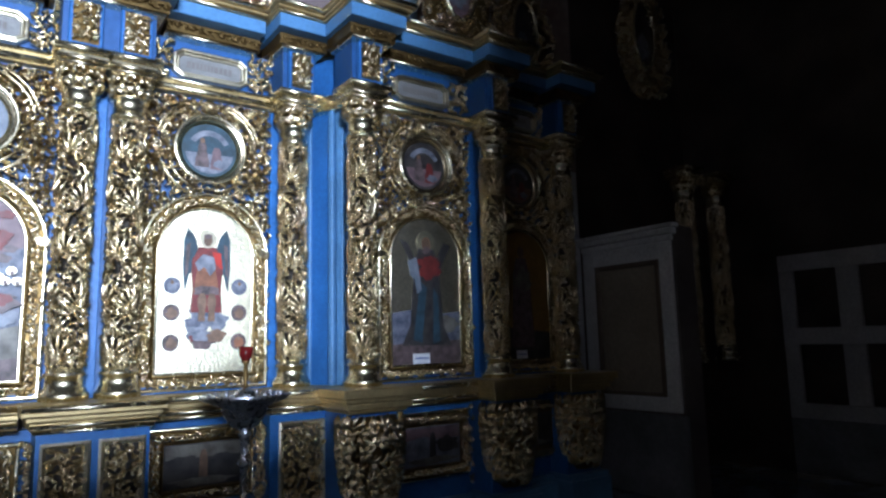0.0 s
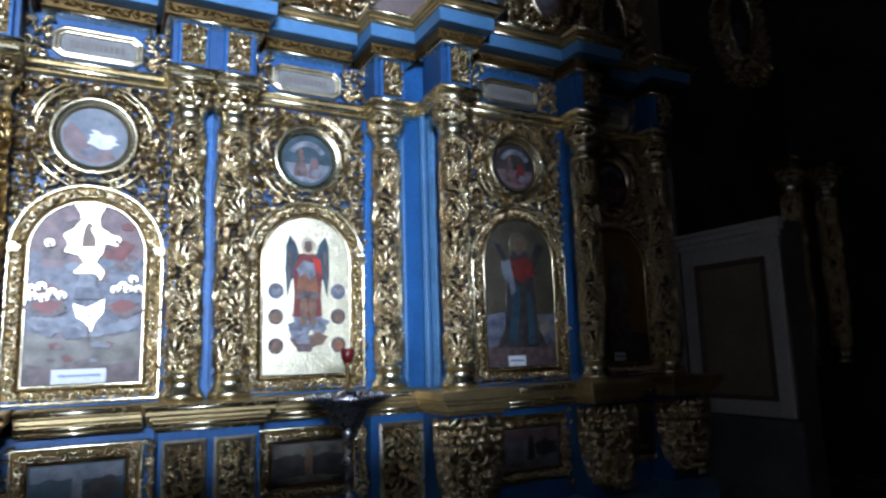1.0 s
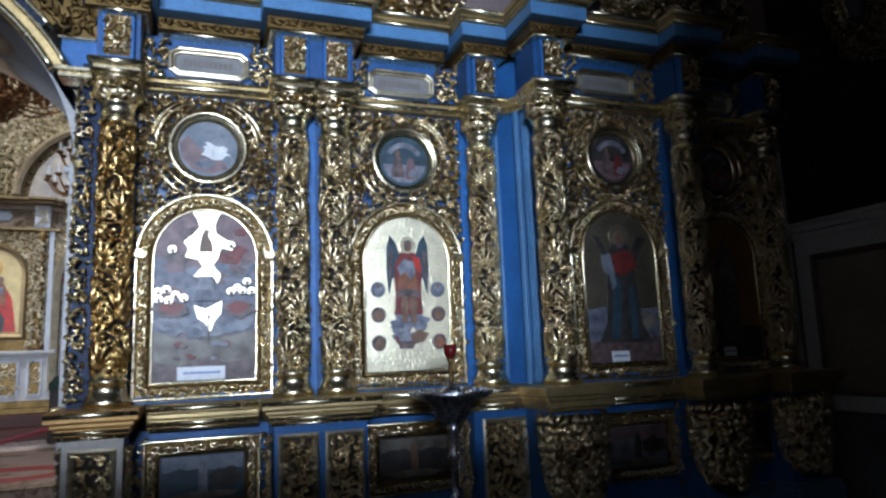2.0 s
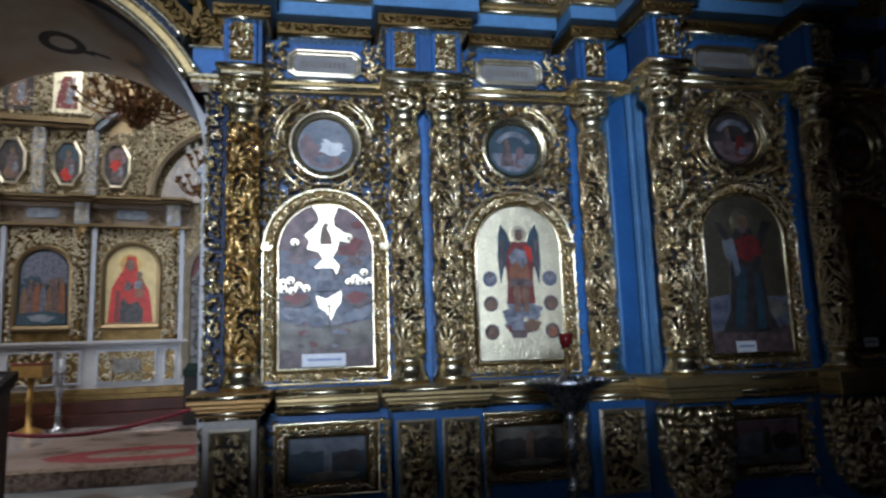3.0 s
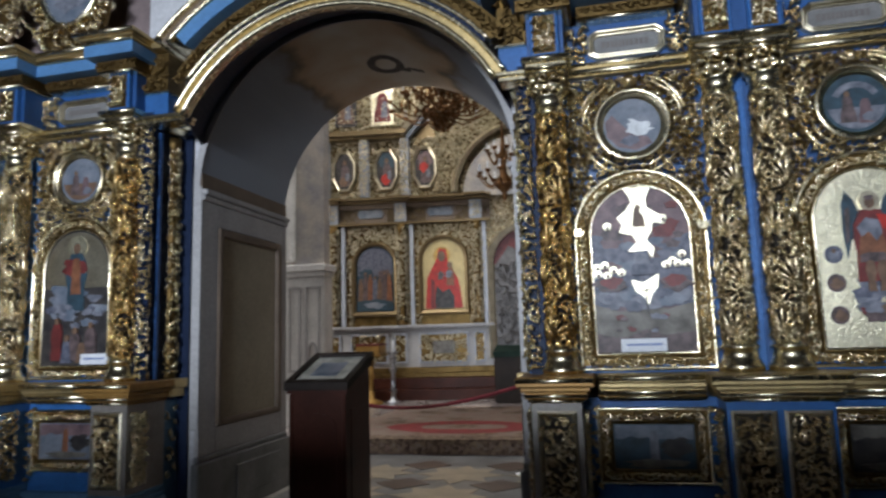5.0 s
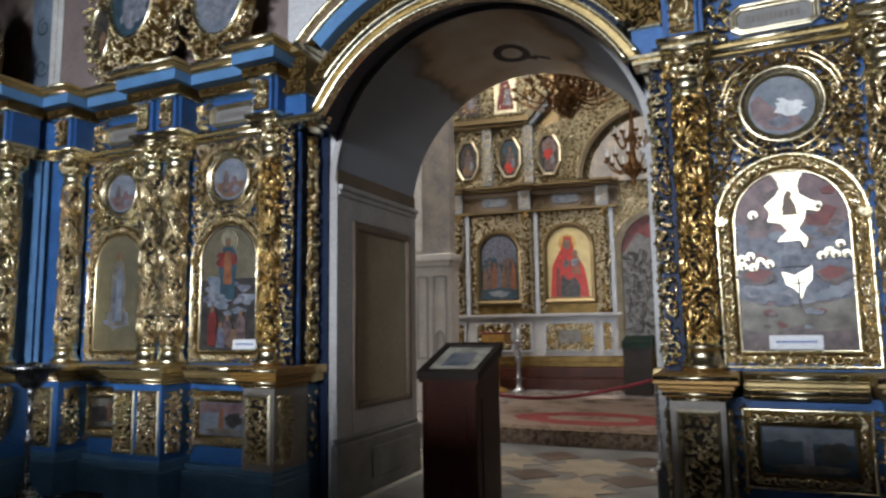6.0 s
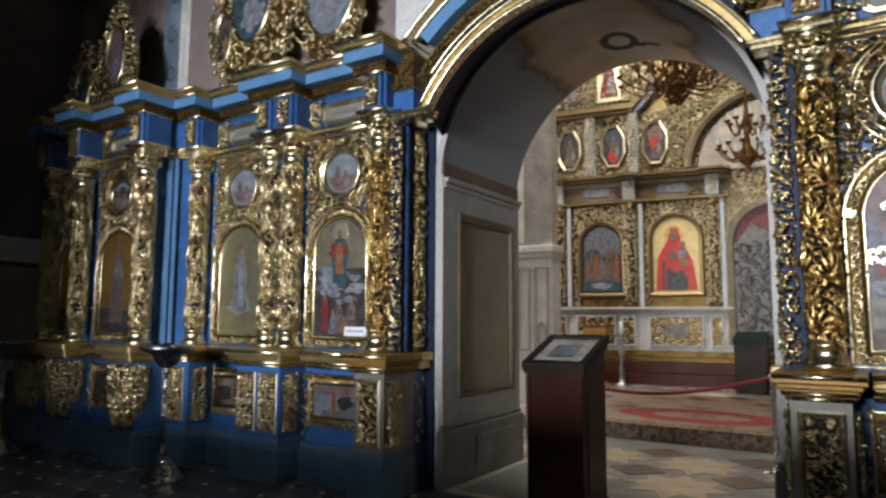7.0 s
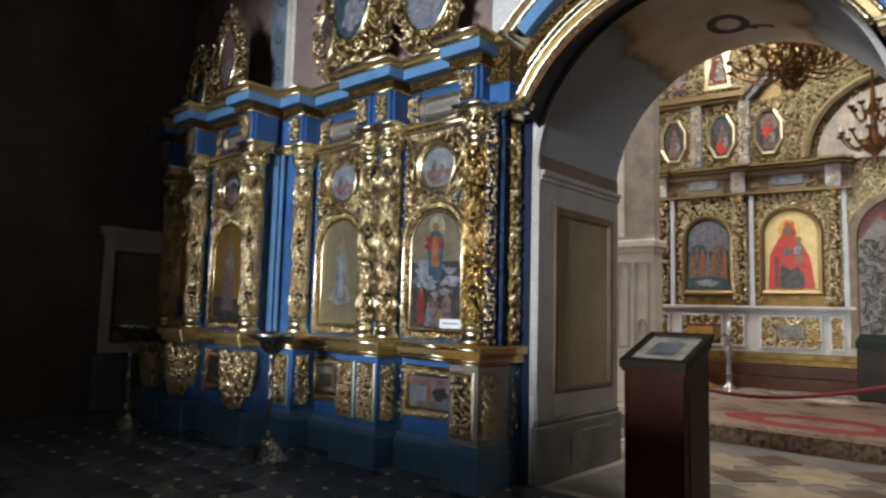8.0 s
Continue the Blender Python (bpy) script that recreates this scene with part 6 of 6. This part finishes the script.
def nave_column(s):
    t = tagged(empty("nave_column"), "slender gilded column with leaf carving", "column", "nave columns")
    t.matrix_world = screen.matrix_world @ pose(s, -0.03, 0)
    part("core", lathe([(0.12, 1.76), (0.12, 1.84), (0.09, 1.88), (0.075, 2.0), (0.075, 3.8), (0.11, 3.9), (0.13, 4.03)], 14), GOLD_DARK, t, "", True)
    r = 0.085
    tagged(part("leaf_carving", carve(scatter_lines(rng, lambda x, z: True, 0, 2 * math.pi * r, 1.85, 4.0, 0.09, 0.016, 0.05), lambda x, z, h: ((r + h) * math.cos(x / r), (r + h) * math.sin(x / r), z)), GOLD_CHAMPAGNE, t), kind="stuff")


for s in (-1.97, -0.40, 1.30):
    nave_column(s)


def nave_icon(s, z, outline, board, shapes, label):
    t = tagged(empty("nave_icon"), label, "painting", "nave icons")
    t.matrix_world = screen.matrix_world @ pose(s, 0.03, 0)
    part("board", slab(outline, 0.0, 0.02), board, t)
    for i, (nm, o, material) in enumerate(shapes):
        part(nm, slab(o, -0.004 * (i + 1), 0.002), material, t)


crowd = [("sky", arch_outline(0.40, 2.9, 3.14, 12), P_SLATE), ("hill", gilt_blob(-0.2, 2.95, 0.16, 0.10, 60), P_TEAL), ("hill", gilt_blob(0.22, 2.92, 0.14, 0.12, 66), P_DUSK)]
for k in range(7):
    x = -0.33 + 0.11 * k
    crowd += [("small_form", robe(x, 2.25 + 0.03 * (k % 3), 2.78 + 0.05 * ((k * 3) % 4), 0.065, 0.05), (P_FLESH, P_DUSK, P_ORANGE, P_SLATE)[k % 4]), ("head", ell(x, 2.80 + 0.05 * ((k * 3) % 4), 0.028, 0.035, 10), P_FLESH)]
crowd += [("water", [(-0.42, 2.1), (0.42, 2.1), (0.42, 2.30), (0.1, 2.36), (-0.42, 2.32)], P_TEAL), ("cloth", gilt_blob(0, 2.22, 0.22, 0.07, 63), P_SKY)]
nave_icon(-1.03, 0, arch_outline(0.43, 2.09, 3.14, 14), P_TEAL, crowd, "dark arched icon with a crowd of forms")
nave_icon(0.53, 0, arch_outline(0.465, 2.10, 3.22, 14), P_CREAM, [("halo", ell(-0.03, 3.30, 0.19, 0.20, 24), GOLD_OCHRE), ("robe", [(0.42, 2.11), (0.38, 2.45), (0.33, 2.75), (0.22, 2.95), (0.12, 3.10), (0.07, 3.44), (-0.10, 3.46), (-0.16, 3.20), (-0.27, 3.0), (-0.37, 2.8), (-0.42, 2.11)], P_SCARLET), ("fold", [(-0.30, 2.12), (-0.22, 2.12), (-0.2, 2.7), (-0.28, 2.8)], P_RED), ("tunic", [(-0.20, 2.11), (0.22, 2.11), (0.24, 2.35), (0.12, 2.55), (-0.02, 2.48), (-0.16, 2.62), (-0.20, 2.4)], P_DARK), ("small_form", robe(0.15, 2.62, 3.02, 0.09, 0.08), P_ORANGE), ("cloth", gilt_blob(0.12, 2.88, 0.07, 0.09, 67), P_CLOUD), ("head", ell(0.14, 3.08, 0.055, 0.07), P_FLESH), ("head", ell(-0.04, 3.28, 0.085, 0.12), P_FLESH), ("fold", gilt_blob(-0.06, 2.85, 0.07, 0.10, 68), P_DUSK)], "arched icon with a bright scarlet robed form")
for s, col_a in ((-1.72, P_DARK), (-0.73, P_TEAL), (0.17, P_MAUVE)):
    oc = [(0.24 * math.cos(math.pi / 8 + math.pi / 4 * i), 5.35 + 0.46 * math.sin(math.pi / 8 + math.pi / 4 * i)) for i in range(8)]
    part("tier_frame", sweep([(s + x, z) for x, z in oc], [(0, 0.1), (0, -0.02), (-0.05, -0.05), (-0.075, 0.1)], True), GOLD_CHAMPAGNE, screen)
    nave_icon(s, 0, oc, P_DARK, [("sky", gilt_blob(0, 5.55, 0.18, 0.18, int(50 * abs(s))), col_a), ("robe", robe(0.02, 5.0, 5.5, 0.13, 0.09), P_DUSK), ("cloak", gilt_blob(-0.02, 5.36 if s > 0 else 5.12, 0.10, 0.12, int(60 * abs(s))), P_SCARLET if s > -1 else P_FLESH), ("cloth", gilt_blob(0.07, 5.22, 0.05, 0.1, int(70 * abs(s))), P_CLOUD), ("head", ell(0.01, 5.56, 0.045, 0.06), P_FLESH)], "eight-sided icon with a robed form")
for s, col_a in ((-1.67, P_FLESH), (-0.80, P_RED)):
    nave_icon(s, 0, [(-0.26, 6.42), (0.26, 6.42), (0.26, 7.4), (-0.26, 7.4)], GOLD_PALE if s > -1 else P_DARK, [("robe", robe(0, 6.5, 7.2, 0.2, 0.13), col_a), ("sash", robe(0.05, 6.6, 7.0, 0.08, 0.06), P_CLOUD)], "rectangular icon with a red robed form")

# pier, furniture and lamps of the nave
pier = tagged(empty("nave_pier", -3.90, 9.5, 0), "nave pier with white panelled dado and pale fresco", "pier", kind="structure")
part("shaft", boxes((-1.6, 0.0, 0, 0.22, 0.18, 12)), FRESCO_PALE, pier, "pale frescoed shaft")
part("corner_strip", boxes((-0.64, -0.46, -0.10, 0.0, 2.7, 9.0), bevel=0.03), TRIM_WHITE, pier, "white corner moulding")
part("dado", boxes((-1.7, 0.03, -0.06, 0.25, 0.18, 2.45), bevel=0.01), TRIM_WHITE, pier, "white panelled dado")
part("dado_cornice", boxes((-1.72, 0.05, -0.10, 0.27, 2.45, 2.53), (-1.75, 0.08, -0.14, 0.3, 2.53, 2.64), bevel=0.012), TRIM_WHITE, pier)
for s0, s1 in ((-0.56, -0.36), (-0.28, -0.04)):
    part("dado_panel", sweep([(s0, 1.0), (s1, 1.0), (s1, 2.3), (s0, 2.3)], [(0, -0.06), (0, -0.085), (0.03, -0.085), (0.03, -0.06)], True), TRIM_GREY, pier)
part("dado_roundel", sweep(ell(-0.16, 1.25, 0.09, 0.2, 20), [(0, -0.06), (0, -0.09), (0.03, -0.09), (0.03, -0.06)], True), TRIM_GREY, pier)

stand2 = tagged(empty("nave_lectern", -1.60, 13.1, 0.18), "dark lectern with a dark green cloth top", "lectern")
part("body", boxes((-0.26, 0.26, -0.22, 0.22, 0, 0.95), bevel=0.02), WOOD_BLACK, stand2)
part("cloth", tilted_box(bmesh.new(), -0.27, 0.27, -0.25, 0.25, 0.98, 1.10, 0.10), GREEN_CLOTH, stand2, "dark green cloth cover")
cs = tagged(empty("tall_candlestick", -3.95, 13.0, 0.18), "silver floor candlestick with a white candle", "candlestick")
part("body", lathe([(0.14, 0), (0.14, 0.03), (0.06, 0.08), (0.05, 0.2), (0.08, 0.26), (0.05, 0.32), (0.045, 0.6), (0.09, 0.66), (0.05, 0.72), (0.045, 0.95), (0.11, 1.0), (0.11, 1.03)], 16), STEEL, cs, "", True)
part("candle", lathe([(0.025, 1.03), (0.025, 1.25), (0.005, 1.26)], 10), PAPER, cs, "white candle", True)
tb = tagged(empty("gold_side_table", -4.38, 12.9, 0.18), "small gilt stand with a red cloth top", "side table")
part("leg", lathe([(0.25, 0), (0.22, 0.04), (0.05, 0.12), (0.045, 0.5), (0.08, 0.55), (0.05, 0.6), (0.05, 0.95)], 16), GOLD_OCHRE, tb, "turned gilt pedestal", True)
part("top", boxes((-0.28, 0.28, -0.25, 0.25, 0.95, 1.0), (-0.25, 0.25, -0.22, 0.22, 1.0, 1.16), bevel=0.01), GOLD_OCHRE, tb)
part("cloth", boxes((-0.26, 0.26, -0.23, 0.23, 1.16, 1.20), bevel=0.01), P_RED, tb, "red cloth")


def chandelier(x, y, z, r, name="chandelier"):
    t = tagged(empty(name, x, y, z), "hanging brass chandelier with many curled arms", "chandelier", "chandeliers")
    part("stem", lathe([(0.0, -0.05), (0.05, 0.0), (0.03, 0.08), (0.12, 0.18), (0.16, 0.28), (0.06, 0.40), (0.04, 0.6), (0.10, 0.7), (0.04, 0.85), (0.02, 1.2), (0.012, 6.6)], 16), BRASS, t, "turned brass stem", True)
    for tier, rr, zz, n in ((0, r, 0.30, 12), (1, r * 0.65, 0.70, 8)):
        for k in range(n):
            a = 2 * math.pi * (k + 0.5 * tier) / n
            pts = [((0.08 + (rr - 0.08) * i / 8) * math.cos(a), (0.08 + (rr - 0.08) * i / 8) * math.sin(a), zz - 0.12 * math.sin(math.pi * i / 8) + 0.10 * (i / 8) ** 2) for i in range(9)]
            arm = tube(pts, 0.014, "arm", BRASS, t)
            part("cup", lathe([(0.02, zz + 0.08), (0.05, zz + 0.11), (0.045, zz + 0.13)], 10, cx=rr * math.cos(a), cy=rr * math.sin(a)), BRASS, arm)
            part("candle", lathe([(0.015, zz + 0.13), (0.015, zz + 0.25), (0.004, zz + 0.27)], 8, cx=rr * math.cos(a), cy=rr * math.sin(a)), PAPER, arm)


chandelier(-2.06, 10.0, 4.75, 0.85)
basket = tagged(empty("chandelier_basket", -2.06, 10.0, 4.75), "dark brass openwork basket under a chandelier", "chandelier basket")
lines = scatter_lines(random.Random(15), lambda x, z: True, 0, 2 * math.pi * 0.2, -0.02, 0.62, 0.085, 0.018, 0.05)
part("openwork", carve(lines, lambda x, z, h: ((0.05 + 0.52 * max(0, z) + h) * math.cos(x / 0.2), (0.05 + 0.52 * max(0, z) + h) * math.sin(x / 0.2), z)), BRASS, basket)
drops = tagged(empty("chandelier_drops", -2.06, 10.0, 4.75), "cluster of dark red glass drops under a chandelier", "glass drops")
gd = random.Random(5)
for k in range(110):
    a, rr = gd.uniform(0, 6.28), gd.uniform(0.05, 0.8)
    zz = 0.12 + 0.45 * rr + gd.uniform(0, 0.12)
    part("drop", lathe([(0.0, zz - 0.05), (0.028, zz), (0.018, zz + 0.04), (0.0, zz + 0.10)], 8, cx=rr * math.cos(a), cy=rr * math.sin(a)), BRASS, drops)
chandelier(-1.22, 10.8, 3.74, 0.42, "hanging_lamp")

# ---- floor pieces ----
setting("threshold", boxes((XA - 1.34, XA + 1.34, 4.90, 5.0, -0.006, 0.002)), FLOOR_LIGHT, "pale stone threshold strip", "floor strip")
for s in (-1, 1):
    setting("floor_strip", boxes((XA + s * 1.30, XA + s * 1.22, 5.0, 6.75, -0.006, 0.002)), FLOOR_LIGHT, "pale stone floor strip", "floor strip")
paving = tagged(empty("arch_paving", XC, 0, 0), "patterned paving of cream and brown stone", "paving", kind="structure")


def star(r):
    bm = bmesh.new()
    pts = [(r * (1.0 if i % 2 == 0 else 0.62) * math.cos(math.pi * i / 8), r * (1.0 if i % 2 == 0 else 0.62) * math.sin(math.pi * i / 8)) for i in range(16)]
    top = [bm.verts.new((x, y, 0.003)) for x, y in pts]
    low = [bm.verts.new((x * 1.01, y * 1.01, -0.006)) for x, y in pts]
    bm.faces.new(top)
    for i in range(16):
        j = (i + 1) % 16
        bm.faces.new((low[i], low[j], top[j], top[i]))
    return bm


first = part("star_tile", star(0.48), FLOOR_TAN, paving)
first.location = (-0.6, 7.2, 0)
dia = part("brown_tile", boxes((-0.2, 0.2, -0.2, 0.2, -0.006, 0.0025)), FLOOR_BROWN, paving)
dia.matrix_basis = pose(-1.1, 6.7, 0, 0, 0, 45)
for i in range(-3, 6):
    for j in range(3):
        x, y = -0.6 + 0.98 * i, 6.2 + 0.98 * j
        if (i, j) != (0, 1) and (y > YB or abs(x) < 0.95) and y < 8:
            o = new("star_tile", first.data)
            o.parent, o.location = paving, (x, y, 0)
        if (abs(x + 0.49) < 1.1 or y > 6.3) and y < 7.7:
            o = new("brown_tile", dia.data)
            o.parent, o.matrix_basis = paving, pose(x + 0.49, y + 0.49, 0.0005, 0, 0, 45)

tiles = tagged(empty("hall_tiles", 0, 0, 0), "dark polished tiles with small pale corner insets", "tiling", kind="structure")
T = 0.36
tb_ = bmesh.new()
h = T / 2 - 0.004
c = 0.036
oct_ = [(-h + c, -h), (h - c, -h), (h, -h + c), (h, h - c), (h - c, h), (-h + c, h), (-h, h - c), (-h, -h + c)]
top = [tb_.verts.new((x, y, 0.002)) for x, y in oct_]
low = [tb_.verts.new((x, y, -0.006)) for x, y in oct_]
tb_.faces.new(top)
for i in range(8):
    tb_.faces.new((low[i], low[(i + 1) % 8], top[(i + 1) % 8], top[i]))
tile0 = part("tile", tb_, FLOOR_DARK, tiles)
ins = boxes((-0.024, 0.024, -0.024, 0.024, -0.006, 0.0015))
inset0 = part("inset", ins, FLOOR_LIGHT, tiles)
tile0.location = (-8.3, 2.3, 0)
inset0.matrix_basis = pose(-8.3 + T / 2, 2.3 + T / 2, 0, 0, 0, 45)
for i in range(20):
    for j in range(7):
        if i or j:
            o = new("tile", tile0.data)
            o.parent, o.location = tiles, (-8.3 + T * i, 2.3 + T * j, 0)
            o = new("inset", inset0.data)
            o.parent, o.matrix_basis = tiles, pose(-8.3 + T * (i + 0.5), 2.3 + T * (j + 0.5), 0, 0, 0, 45)

STUFF = ("openwork", "ground_lattice", "stem_scroll", "carved_panel", "carved_band", "frame_carving", "leaf_carving", "shaft", "capital", "side_carving", "lower_carving", "plaque_scroll", "small_pilaster", "half_column", "lettering")
for o in bpy.data.objects:
    if o.type == "MESH" and o.parent and o.name.split(".")[0] in STUFF:
        o["kind"] = "stuff"
